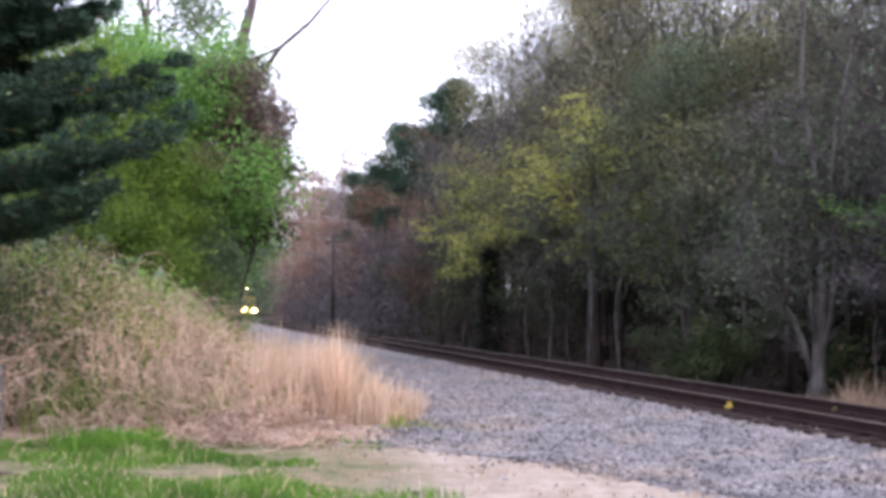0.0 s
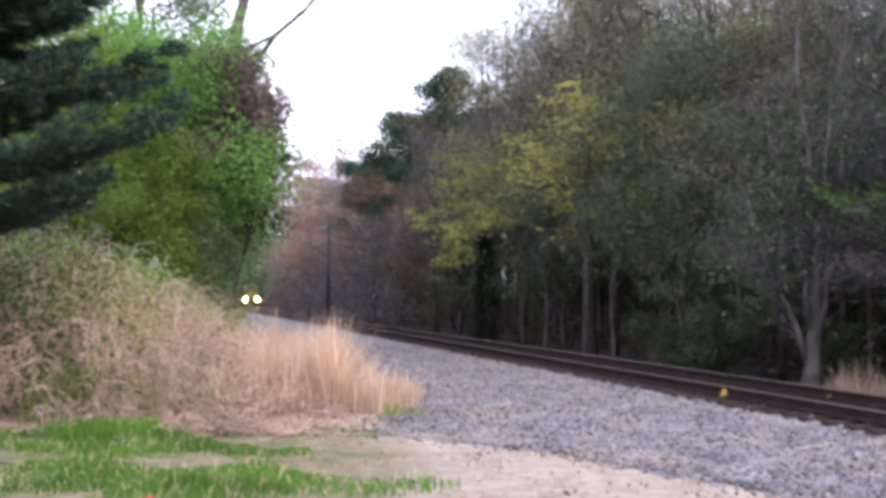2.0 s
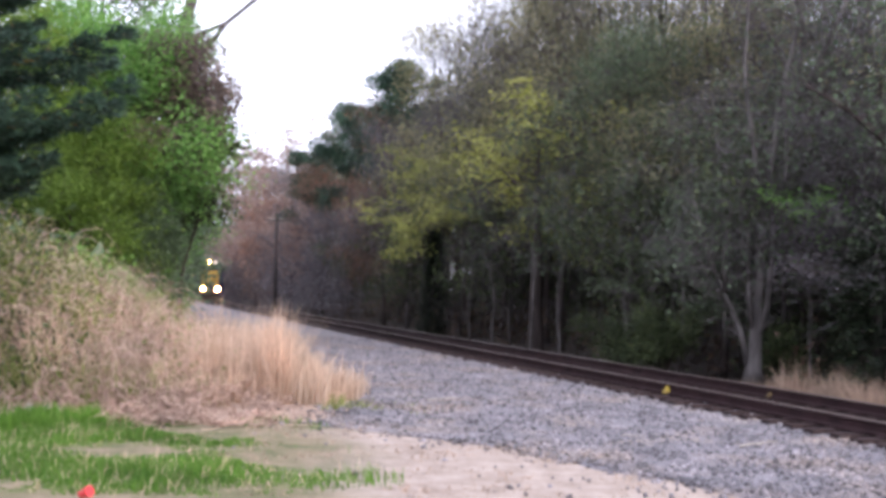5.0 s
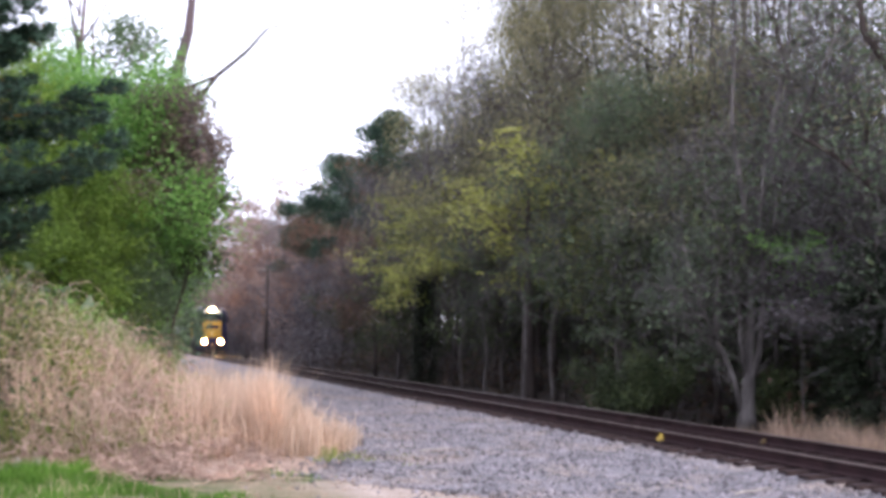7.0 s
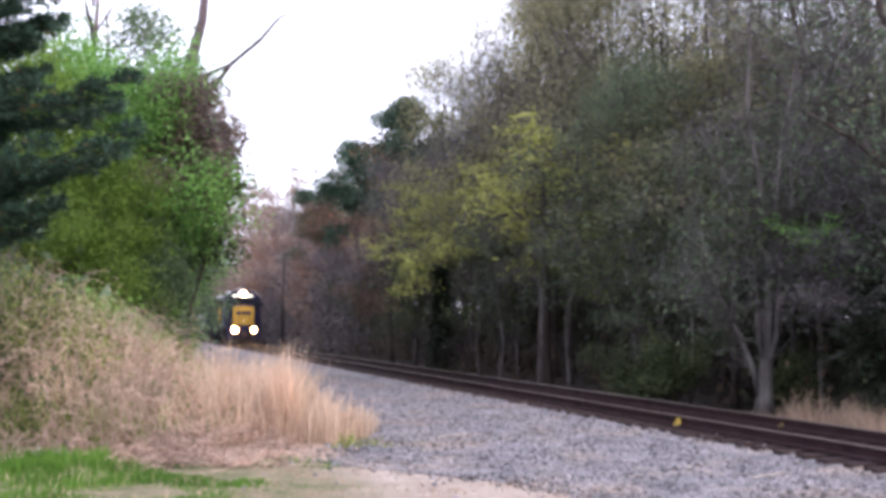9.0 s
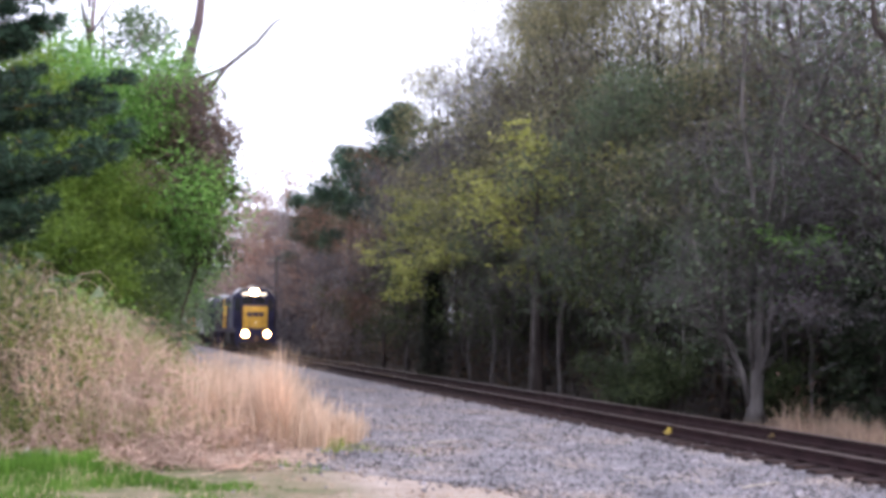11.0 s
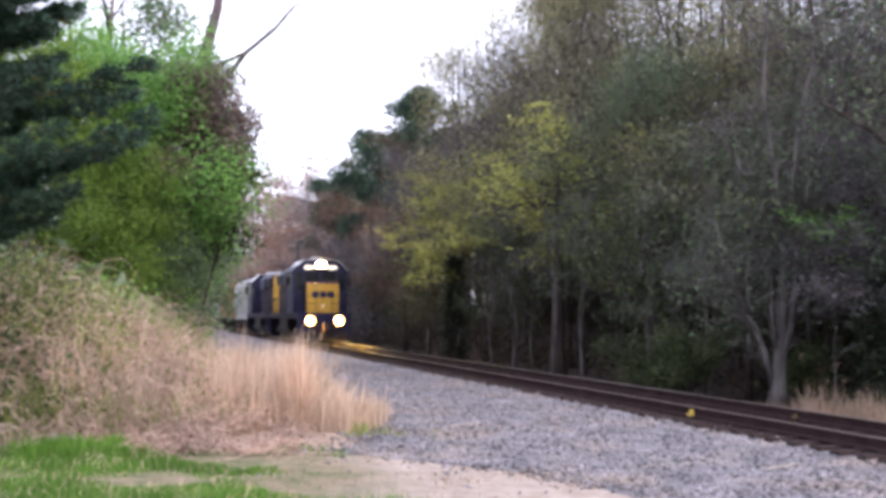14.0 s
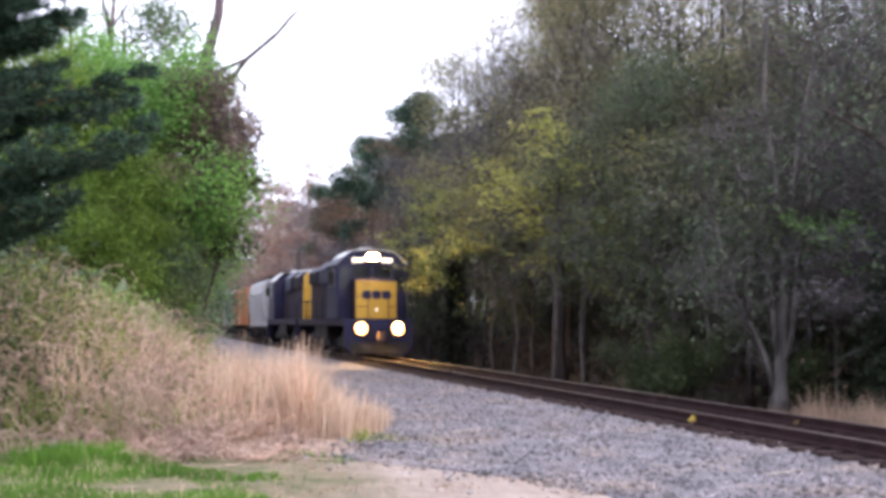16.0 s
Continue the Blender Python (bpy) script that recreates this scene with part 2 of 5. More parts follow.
def zoned_ground():
    """Lawn, bare dirt, thatch under the dry grass and forest litter, mixed by weights of the plan."""
    m, n, l = nodes_of("ground_soil")
    p = n["Principled BSDF"]
    fine, mid = grain(n, l, 40, 4), grain(n, l, 3, 5)
    col = n.new("ShaderNodeVertexColor")
    col.layer_name = "zone"
    sep = n.new("ShaderNodeSeparateColor")
    l.new(col.outputs["Color"], sep.inputs["Color"])
    c = ramp(n, l, mid, (0.09, 0.1, 0.035), (0.27, 0.205, 0.14))
    c = blend(n, l, sep.outputs["Red"], c, ramp(n, l, mid, (0.27, 0.21, 0.175), (0.43, 0.355, 0.31)))
    c = blend(n, l, sep.outputs["Green"], c, ramp(n, l, mid, (0.22, 0.145, 0.11), (0.42, 0.31, 0.24)))
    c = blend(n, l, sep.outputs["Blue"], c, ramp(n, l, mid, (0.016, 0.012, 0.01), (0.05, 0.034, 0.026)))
    c = blend(n, l, 0.4, c, ramp(n, l, fine, (0.4, 0.4, 0.4), (1.2, 1.2, 1.2)), "MULTIPLY")
    l.new(c, p.inputs["Base Color"])
    p.inputs["Roughness"].default_value = 0.95
    b = n.new("ShaderNodeBump")
    b.inputs["Strength"].default_value, b.inputs["Distance"].default_value = 0.7, 0.04
    l.new(fine, b.inputs["Height"])
    l.new(b.outputs["Normal"], p.inputs["Normal"])
    return m


def build_ground():
    far = [30, 45, 70, 110, 180, 300, 600, 1400]
    xs = np.array([-v for v in far[::-1]] + list(np.arange(-24, -12, 1.0)) + list(np.arange(-12, 14, 0.25)) + list(np.arange(14, 26, 1.0)) + far)
    ys = np.array([-v for v in far[::-1]] + list(np.arange(-24, 5, 2.0)) + list(np.arange(5, 34, 0.25)) + list(np.arange(34, 220, 4.0)) + [230, 260, 300, 400, 600, 1400])
    X, Y = np.meshgrid(xs, ys)
    q = across(X, Y)
    Z = ground_z(X, Y) - 0.14 * ((q > ballast_edge(Y) + 1.1) & (q < 2.6)) + 0.4 * np.clip((np.hypot(X, Y) - 250) / 300, 0, 1)
    nx, ny = len(xs), len(ys)
    i = np.arange(ny - 1)[:, None] * nx + np.arange(nx - 1)[None]
    quads = np.stack([i, i + 1, i + nx + 1, i + nx], -1).reshape(-1, 4)
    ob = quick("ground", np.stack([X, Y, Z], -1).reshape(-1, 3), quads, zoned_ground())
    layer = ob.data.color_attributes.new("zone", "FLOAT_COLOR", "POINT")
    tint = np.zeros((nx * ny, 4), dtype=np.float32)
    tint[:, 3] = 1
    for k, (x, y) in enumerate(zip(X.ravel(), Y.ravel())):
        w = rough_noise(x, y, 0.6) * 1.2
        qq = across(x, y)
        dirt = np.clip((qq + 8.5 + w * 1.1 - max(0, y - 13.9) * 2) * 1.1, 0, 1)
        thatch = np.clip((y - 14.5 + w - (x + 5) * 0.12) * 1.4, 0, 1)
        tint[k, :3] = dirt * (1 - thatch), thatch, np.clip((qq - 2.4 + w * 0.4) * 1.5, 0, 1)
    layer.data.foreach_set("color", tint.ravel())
    ob.data.shade_smooth()
    tagged(ob, "lawn, bare dirt and leaf litter beside the railway", "ground", kind="structure")


def ballast_edge(y):
    """How far the ballast reaches on the camera's side: widest where the path meets it."""
    return np.interp(y, [6, 9, 11, 13.4, 14.6, 16.5, 19, 24, 60], [-4.2, -4.5, -4.9, -5.9, -7.9, -7.2, -6.3, -6.4, -6.3])


def build_ballast():
    qs = np.concatenate([np.linspace(-6.4, -1.7, 40), np.linspace(-1.5, 1.5, 7), np.linspace(1.7, 3.0, 8)])
    ys = np.concatenate([np.arange(-20, 6, 2.0), np.arange(6, 34, 0.22), np.arange(34, 90, 1.0), np.arange(90, 330, 5.0)])
    Q, Y = np.meshgrid(qs, ys)
    edge = np.array([[0.75 * rough_noise(0, y, 0.35) + 0.35 * rough_noise(9, y, 1.3) for _ in (0,)] for y in ys])
    Q = Q + np.where(Q < -5, 1, np.clip((-1.7 - Q) / 3.3, 0, 1)) * edge
    Q = np.where(Q < -1.7, -1.7 + (Q + 1.7) * (ballast_edge(Y) + 1.7) / -4.7, Q)
    X = beside(Q, Y)
    Z = ground_z(X, Y) + 0.03
    Z += np.array([[0.02 * rough_noise(a, b, 2.2) for a, b in zip(r, s)] for r, s in zip(X, Y)])
    Z[:, 0] -= 0.1
    Z[:, 1] -= 0.02
    Z -= 0.15 * (Q > 2.9)
    nx, ny = len(qs), len(ys)
    i = np.arange(ny - 1)[:, None] * nx + np.arange(nx - 1)[None]
    ob = quick("ballast_bed", np.stack([X, Y, Z], -1).reshape(-1, 3), np.stack([i, i + 1, i + nx + 1, i + nx], -1).reshape(-1, 4), GRAVEL)
    ob.data.shade_smooth()
    tagged(ob, "wide bed of crushed grey railway ballast", "ballast", kind="structure")
    # loose stones over it
    rng = np.random.default_rng(5)
    n = 44000
    y = 9 + 34 * rng.random(n) ** 1.5
    q = 1.9 - rng.random(n) * (1.9 - ballast_edge(y)) + 0.12 * rng.normal(size=n)
    stray = rng.random(n) < 0.02                  # kicked out over the dirt
    q = np.where(stray, ballast_edge(y) + 0.4 - rng.gamma(1.2, 0.7, n), q)
    x = beside(q, y)
    keep = (np.abs(q) > 1.3) | (rng.random(n) < 0.12)
    x, y, q = x[keep], y[keep], q[keep]
    n = len(x)
    z = ground_z(x, y) + np.where(q < ballast_edge(y), 0.012, 0.035)
    base = np.array([(1, 0, 0), (-1, 0, 0), (0, 1, 0), (0, -1, 0), (0, 0, 0.8), (0, 0, -0.8)])
    size = np.minimum(rng.gamma(2.0, 0.009, (n, 1, 1)) + 0.011, 0.05)
    turn = rng.normal(size=(n, 3, 3))
    turn = np.linalg.qr(turn)[0]
    v = np.einsum("nij,kj->nki", turn, base) * size * rng.uniform(0.6, 1.2, (n, 6, 1))
    v += np.stack([x, y, z], -1)[:, None]
    tri = np.array([(0, 2, 4), (2, 1, 4), (1, 3, 4), (3, 0, 4), (2, 0, 5), (1, 2, 5), (3, 1, 5), (0, 3, 5)])
    f = (np.arange(n)[:, None, None] * 6 + tri[None]).reshape(-1, 3)
    tagged(quick("ballast_stones", v.reshape(-1, 3), f, STONE), "loose pale and dark grey crushed stones", "gravel", kind="stuff")


def build_bed():
    """The dirty, settled ballast between and under the rails."""
    qs, ys = np.linspace(-1.3, 1.3, 9), np.concatenate([np.arange(5, 40, 0.5), np.arange(40, 330, 4.0)])
    Q, Y = np.meshgrid(qs, ys)
    X = beside(Q, Y)
    Z = 0.085 + np.array([[0.02 * rough_noise(a, b, 1.7) for a, b in zip(r, t)] for r, t in zip(X, Y)]) - 0.05 * (np.abs(Q) > 1.2)
    i = np.arange(len(ys) - 1)[:, None] * 9 + np.arange(8)[None]
    ob = quick("track_bed", np.stack([X, Y, Z], -1).reshape(-1, 3), np.stack([i, i + 1, i + 10, i + 9], -1).reshape(-1, 4), BED)
    tagged(ob, "dirty dark ballast packed between the sleepers", "ballast", kind="structure")


def build_track():
    track = tagged(new("railway_track"), "single railway track on dark timber sleepers", "railway track", kind="structure")
    far = 330.0
    turn = pose(0, 0, 0, 0, 0, math.degrees(math.atan2(1, SLOPE)))
    outline = [(-0.07, 0), (0.07, 0), (0.07, 0.015), (0.012, 0.035), (0.012, 0.12), (0.036, 0.135), (0.036, 0.164), (-0.036, 0.164), (-0.036, 0.135), (-0.012, 0.12), (-0.012, 0.035), (-0.07, 0.015)]
    for side in (-1, 1):
        q = side * 0.7525
        x0, x1 = beside(q, -20), beside(q, far)
        m = Matrix.Translation((x0, -20, RAIL - 0.172)) @ turn
        n = math.hypot(x1 - x0, far + 20)
        rail = part("rail", Geo().prism(outline, "x", 0, n), STEEL, track)
        rail.matrix_local = m
        head = part("rail_head", Geo().prism([(-0.03, 0.164), (0.03, 0.164), (0.026, 0.172), (-0.026, 0.172)], "x", 0, n), WORN, rail, "bright worn running surface")
    step = 0.53
    proto = part("sleeper", Geo().box(-0.115, 0.115, -1.3, 1.3, -0.17, 0.0), TIE, track, bevel=0.012).data
    plate = part("tie_plate", Geo().box(-0.1, 0.1, -0.18, 0.18, 0.0, 0.012).box(-0.02, 0.02, -0.13, -0.1, 0.01, 0.03).box(-0.02, 0.02, 0.1, 0.13, 0.01, 0.03), STEEL).data
    for ob in [o for o in scene.objects if o.name in ("sleeper", "tie_plate")]:
        bpy.data.objects.remove(ob)
    rng = random.Random(3)
    rest = Geo()
    for k in range(560):
        y = 6 + k * step / LONG
        m = Matrix.Translation((beside(rng.uniform(-0.06, 0.06), y), y, RAIL - 0.184 + rng.uniform(-0.004, 0)))
        m = m @ turn @ pose(0, 0, 0, 0, 0, rng.uniform(-1.6, 1.6))
        if k < 150:
            ob = new("sleeper", proto)
            ob.parent, ob.matrix_local = track, m
            if k < 70:
                for side in (-1, 1):
                    pl = new("tie_plate", plate)
                    pl.parent, pl.matrix_local = ob, pose(0, side * 0.7525, 0)
        else:
            rest.add([m @ Vector(p) for p in [(a, b, c) for a in (-0.115, 0.115) for b in (-1.3, 1.3) for c in (-0.15, 0)]],
                     [(0, 1, 3, 2), (4, 6, 7, 5), (0, 4, 5, 1), (2, 3, 7, 6), (1, 5, 7, 3)])
    tagged(part("far_sleepers", rest, TIE, track), kind="stuff")
    # yellow painted marks on both rails
    paint = surface("yellow_rail_paint", (0.6, 0.42, 0.06), (0.75, 0.55, 0.1), 0.6, 9, 60, 0.2, dirt=(0.2, 0.14, 0.06))
    worn = surface("worn_yellow_rail_paint", (0.1, 0.065, 0.03), (0.3, 0.2, 0.06), 0.8, 9, 60, 0.2, dirt=(0.05, 0.035, 0.025))
    for side, y, w in ((-1, 19.95, 0.13), (1, 19.4, 0.06)):
        b = part("rail_clamp", Geo().box(-w / 2, w / 2, -0.1, -0.014, 0.0, 0.06).box(-w / 3, w / 3, -0.06, -0.014, 0.06, 0.06 + w / 2), paint if side < 0 else worn, None, bevel=0.008)
        b.matrix_world = Matrix.Translation((beside(side * 0.7525, y), y, RAIL - 0.172)) @ turn @ pose(0, 0, 0, 0, 0, 180)
        tagged(b, "yellow painted steel clamp on the rail" if side < 0 else "worn rusty yellow clamp on the rail", "rail clamp", "clamps on the rails")


build_ground()
build_ballast()
build_bed()
build_track()


# ---- the train ----
BLUE = surface("dark_blue_loco_paint", (0.009, 0.009, 0.04), (0.02, 0.02, 0.068), 0.55, 1.2, 30, 0.05, gloss=0.3, dirt=(0.034, 0.022, 0.022))
GREYBLUE = surface("weathered_grey_blue_paint", (0.01, 0.006, 0.02), (0.024, 0.014, 0.034), 0.7, 1.2, 30, 0.05, gloss=0.2, dirt=(0.034, 0.018, 0.016))
GOLD = surface("yellow_loco_paint", (0.55, 0.3, 0.03), (0.68, 0.4, 0.05), 0.45, 1.2, 30, 0.05, dirt=(0.4, 0.24, 0.06))
SOOT = surface("sooty_black_steel", (0.012, 0.011, 0.012), (0.04, 0.032, 0.03), 0.75, 2, 30, 0.3, gloss=0.25)
RUSTY = surface("rust_brown_undergear", (0.05, 0.03, 0.022), (0.12, 0.075, 0.055), 0.85, 3, 30, 0.4)
ROOFWHITE = surface("pale_roof_paint", (0.5, 0.5, 0.52), (0.68, 0.68, 0.7), 0.5, 2, 30, 0.05)
HOPPER = surface("pale_grey_hopper_paint", (0.25, 0.25, 0.265), (0.38, 0.38, 0.39), 0.55, 1.2, 30, 0.05, dirt=(0.27, 0.23, 0.2))
ORANGE = surface("faded_orange_car_paint", (0.3, 0.105, 0.035), (0.44, 0.17, 0.055), 0.6, 1.2, 30, 0.05, dirt=(0.25, 0.12, 0.06))
GLASS = surface("dark_cab_glass", (0.015, 0.018, 0.022), (0.03, 0.033, 0.04), 0.08, 2, 20, 0)
BEAM = glowing("headlight_glow", (1.0, 0.56, 0.18), 600.0)
BOARD = glowing("lit_number_board", (1.0, 0.86, 0.66), 0.8)
# orange glow that stands for the halo round a burning lens
GLARE = glowing("lamp_halo_glow", (1.0, 0.42, 0.1), 5.0)
UNLIT = surface("unlit_lens", (0.45, 0.43, 0.4), (0.6, 0.58, 0.55), 0.2, 3, 30, 0)


def axle(parent, x, r=0.5):
    g = Geo()
    for s in (-1, 1):
        g.disc((0, s * 0.73, 0), "y", r, 0.12, 20).disc((0, s * 0.67, 0), "y", r + 0.03, 0.03, 20)
        g.box(-r * 0.8, r * 0.8, s * 0.8 - 0.012, s * 0.8 + 0.012, -0.05, 0.05)
    g.disc((0, 0, 0), "y", 0.09, 1.4, 10)
    ob = part("wheelset", g, RUSTY, parent, "rusty steel wheelset")
    ob.location = (x, 0, r)
    return ob


def truck(parent, x, base, r):
    g = Geo()
    for s in (-1, 1):
        y0, y1 = sorted((s * 0.9, s * 1.08))
        g.prism([(x - base / 2 - 0.35, r - 0.12), (x + base / 2 + 0.35, r - 0.12), (x + base / 2 + 0.35, r + 0.14), (x + 0.55, r + 0.3),
                 (x - 0.55, r + 0.3), (x - base / 2 - 0.35, r + 0.14)], "y", y0, y1)
        for e in (-1, 1):
            g.box(x + e * base / 2 - 0.17, x + e * base / 2 + 0.17, s * 1.08, s * 1.16, r - 0.17, r + 0.17)
        for e in (-0.3, 0, 0.3):
            g.disc((x + e, s * 1.0, r - 0.02), "z", 0.1, 0.26, 10)
    g.box(x - 0.25, x + 0.25, -1.0, 1.0, r - 0.1, r + 0.35)
    part("truck_frame", g, SOOT, parent, "black cast truck frame", bevel=0.02)
    return [axle(parent, x - base / 2, r), axle(parent, x + base / 2, r)]


def coupler(parent, x, way):
    g = Geo().box(min(x, x + way * 0.5), max(x, x + way * 0.5), -0.1, 0.1, 0.75, 0.98)
    g.prism([(x + way * 0.45, -0.16), (x + way * 0.72, -0.14), (x + way * 0.72, 0.02), (x + way * 0.6, 0.04), (x + way * 0.66, 0.16), (x + way * 0.45, 0.18)], "z", 0.68, 1.05)
    part("coupler", g, RUSTY, parent, "rusty knuckle coupler")


SHORT = 0.87                         # this engine is shorter than the usual road switcher


def locomotive(lit):
    """A four-axle road switcher, its front at the origin, looking along +x; z 0 is the rail top."""
    loco = tagged(new("diesel_locomotive"), "dark blue diesel locomotive with yellow nose, headlights burning" if lit else "dark blue diesel locomotive coupled cab last behind another",
                  "locomotive", "locomotives of the train")
    part("underframe", Geo().box(-17.4, -0.6, -1.5, 1.5, 1.28, 1.58).box(-17.3, -0.7, -0.6, 0.6, 1.0, 1.28), GREYBLUE, loco, "grey-blue side sill and walkway", bevel=0.03)
    for x0, x1, w in ((-0.62, -0.5, 1), (-17.5, -17.38, -1)):
        part("pilot", Geo().prism([(-1.5, 1.58), (1.5, 1.58), (1.5, 0.55), (1.25, 0.12), (-1.25, 0.12), (-1.5, 0.55)], "x", x0, x1), BLUE, loco, "dark blue end plate", bevel=0.02)
        xf = x1 if w > 0 else x0
        part("plow", Geo().add([(xf, -1.3, 0.62), (xf, 1.3, 0.62), (xf + w * 0.12, 1.2, 0.16), (xf + w * 0.3, 0, 0.14), (xf + w * 0.12, -1.2, 0.16), (xf + w * 0.1, 0, 0.62)],
                               [(0, 5, 3, 4), (5, 1, 2, 3)]), SOOT, loco, "black snow plow")
        coupler(loco, xf, w)
        for s in (-1, 1):
            g = Geo()
            for k in range(4):
                a, b = sorted((xf - w * 0.1, xf - w * 0.75))
                g.box(a, b, s * 1.2 - 0.28, s * 1.2 + 0.28, 0.35 + k * 0.3, 0.39 + k * 0.3)
            part("steps", g, SOOT, loco, "black corner steps")
            g = Geo()
            for k in range(3):
                g.tube([(xf, s * (0.35 + 0.12 * k), 1.2), (xf + w * 0.12, s * (0.35 + 0.12 * k), 0.95), (xf + w * 0.1, s * (0.36 + 0.12 * k), 0.6)], [0.022] * 3, 6)
            part("air_hoses", g, SOOT, loco, "black rubber air hoses")
    # low nose, its yellow front plate, sand filler
    part("short_hood", Geo().prism([(-2.5, 1.58), (-1.3, 1.58), (-1.3, 3.1), (-1.42, 3.24), (-2.5, 3.3)], "y", -0.92, 0.92), GREYBLUE, loco, "grey-blue low nose", bevel=0.05)
    plate = part("nose_plate", Geo().box(-1.3, -1.285, -0.9, 0.9, 1.6, 3.16), GOLD, loco, "yellow nose front with a dark lettering block", bevel=0.006)
    blocks = Geo()
    for y0, y1 in ((-0.62, -0.22), (-0.18, 0.2), (0.24, 0.64)):
        # plain shapes where the railway's mark stands
        blocks.prism([(y0, 2.5), (y0 + 0.06, 2.42), (y1 - 0.04, 2.42), (y1, 2.5), (y1, 2.7), (y1 - 0.06, 2.78), (y0 + 0.05, 2.78), (y0, 2.7)], "x", -1.285, -1.278)
    part("emblem", blocks, BLUE, plate, "dark blue emblem shapes")
    part("nose_lamp", Geo().disc((-1.26, 0.02, 1.98), "x", 0.05, 0.06, 10), BOARD if lit else UNLIT, plate, "small lit lamp")
    # cab
    roof = [(-1.55, 1.58), (1.55, 1.58), (1.55, 3.95), (1.28, 4.22), (0.95, 4.48), (0.0, 4.56), (-0.95, 4.48), (-1.28, 4.22), (-1.55, 3.95)]
    part("cab", Geo().prism(roof, "x", -5.7, -2.4), BLUE, loco, "dark blue cab", bevel=0.03)
    g = Geo()
    for a, b in zip(roof[2:], roof[3:-1]):
        (y0, z0), (y1, z1) = a, b
        g.add([(x, y, z + d) for x in (-5.85, -2.25) for d in (0.012, 0.05) for y, z in ((y0, z0), (y1, z1))],
              [(0, 1, 3, 2), (4, 6, 7, 5), (0, 4, 5, 1), (2, 3, 7, 6), (0, 2, 6, 4), (1, 5, 7, 3)])
    part("cab_roof", g, ROOFWHITE, loco, "pale roof sheet over the cab")
    for s in (-1, 1):
        part("windshield", Geo().prism([(s * 0.1, 3.38), (s * 0.88, 3.38), (s * 0.88, 3.86), (s * 0.1, 3.9)], "x", -2.4, -2.385), GLASS, loco, "dark windshield", bevel=0.004)
        part("front_window", Geo().prism([(s * 1.0, 2.85), (s * 1.42, 2.85), (s * 1.42, 3.8), (s * 1.0, 3.84)], "x", -2.4, -2.385), GLASS, loco, bevel=0.004)
        part("number_board", Geo().prism([(s * 0.4, 4.02), (s * 0.9, 4.02), (s * 0.9, 4.2), (s * 0.4, 4.2)], "x", -2.4, -2.27), BOARD if lit else UNLIT, loco, "lit white number board", bevel=0.01)
        w = part("side_window", Geo().box(-4.40, -3.30, s * 1.55 - 0.008, s * 1.55 + 0.008, 3.05, 3.75), GLASS, loco, "dark sliding side window")
        part("window_frame", Geo().box(-4.46, -4.40, s * 1.56 - 0.012, s * 1.56 + 0.012, 3.0, 3.8).box(-3.30, -3.24, s * 1.56 - 0.012, s * 1.56 + 0.012, 3.0, 3.8)
             .box(-4.40, -3.30, s * 1.56 - 0.012, s * 1.56 + 0.012, 3.75, 3.8).box(-3.87, -3.83, s * 1.56 - 0.012, s * 1.56 + 0.012, 3.05, 3.75), ROOFWHITE, w, "pale window frame")
        part("sunshade", Geo().box(-4.50, -3.20, min(s * 1.55, s * 1.85), max(s * 1.55, s * 1.85), 3.84, 3.87), BLUE, loco)
        part("cab_mirror", Geo().box(-3.24, -3.20, min(s * 1.62, s * 1.86), max(s * 1.62, s * 1.86), 3.1, 3.6), SOOT, loco)
    box = part("headlight", Geo().box(-2.4, -2.23, -0.38, 0.38, 4.02, 4.46), BLUE, loco, "twin headlight in its housing", bevel=0.04)
    for y in (-0.12, 0.12):
        part("lens", Geo().disc((-2.22, y, 4.25), "x", 0.11, 0.05, 16), BEAM if lit else UNLIT, box, "burning headlight" if lit else "")
    # added glowing discs behind the lenses: the lamps' halo given a shape
    if lit:
        for y in (-0.12, 0.12):
            part("reflector", Geo().disc((-2.226, y, 4.25), "x", 0.17, 0.02, 20), GLARE, box, "glowing disc standing for the lamp's halo")
    for s in (-1, 1):
        d = part("ditch_light", Geo().box(-0.62, -0.36, s * 0.8 - 0.3, s * 0.8 + 0.3, 0.89, 1.49), SOOT, loco, "black ditch light box", bevel=0.04)
        part("lens", Geo().disc((-0.35, s * 0.8, 1.19), "x", 0.13, 0.05, 16), BEAM if lit else UNLIT, d, "burning ditch light" if lit else "")
        if lit:
            part("reflector", Geo().disc((-0.358, s * 0.8, 1.19), "x", 0.26, 0.02, 20), GLARE, d, "glowing disc standing for the lamp's halo")
    # long hood, its end, louvres, doors, fans
    part("long_hood", Geo().prism([(-0.9, 1.58), (0.9, 1.58), (0.9, 3.98), (0.66, 4.2), (-0.66, 4.2), (-0.9, 3.98)], "x", -16.55, -5.7), GREYBLUE, loco, "weathered grey-blue engine hood", bevel=0.03)
    part("hood_end", Geo().prism([(-0.92, 1.6), (0.92, 1.6), (0.92, 3.98), (0.67, 4.22), (-0.67, 4.22), (-0.92, 3.98)], "x", -16.62, -16.2), GOLD, loco, "yellow hood end", bevel=0.02)
    part("equipment_bulge", Geo().prism([(-1.15, 3.3), (1.15, 3.3), (1.15, 4.02), (0.8, 4.36), (-0.8, 4.36), (-1.15, 4.02)], "x", -11.8, -8.4), BLUE, loco, "dark blue brake housing", bevel=0.04)
    part("radiator", Geo().prism([(-1.1, 3.4), (1.1, 3.4), (1.1, 4.0), (0.85, 4.24), (-0.85, 4.24), (-1.1, 4.0)], "x", -16.1, -12.6), BLUE, loco, "flared radiator", bevel=0.03)
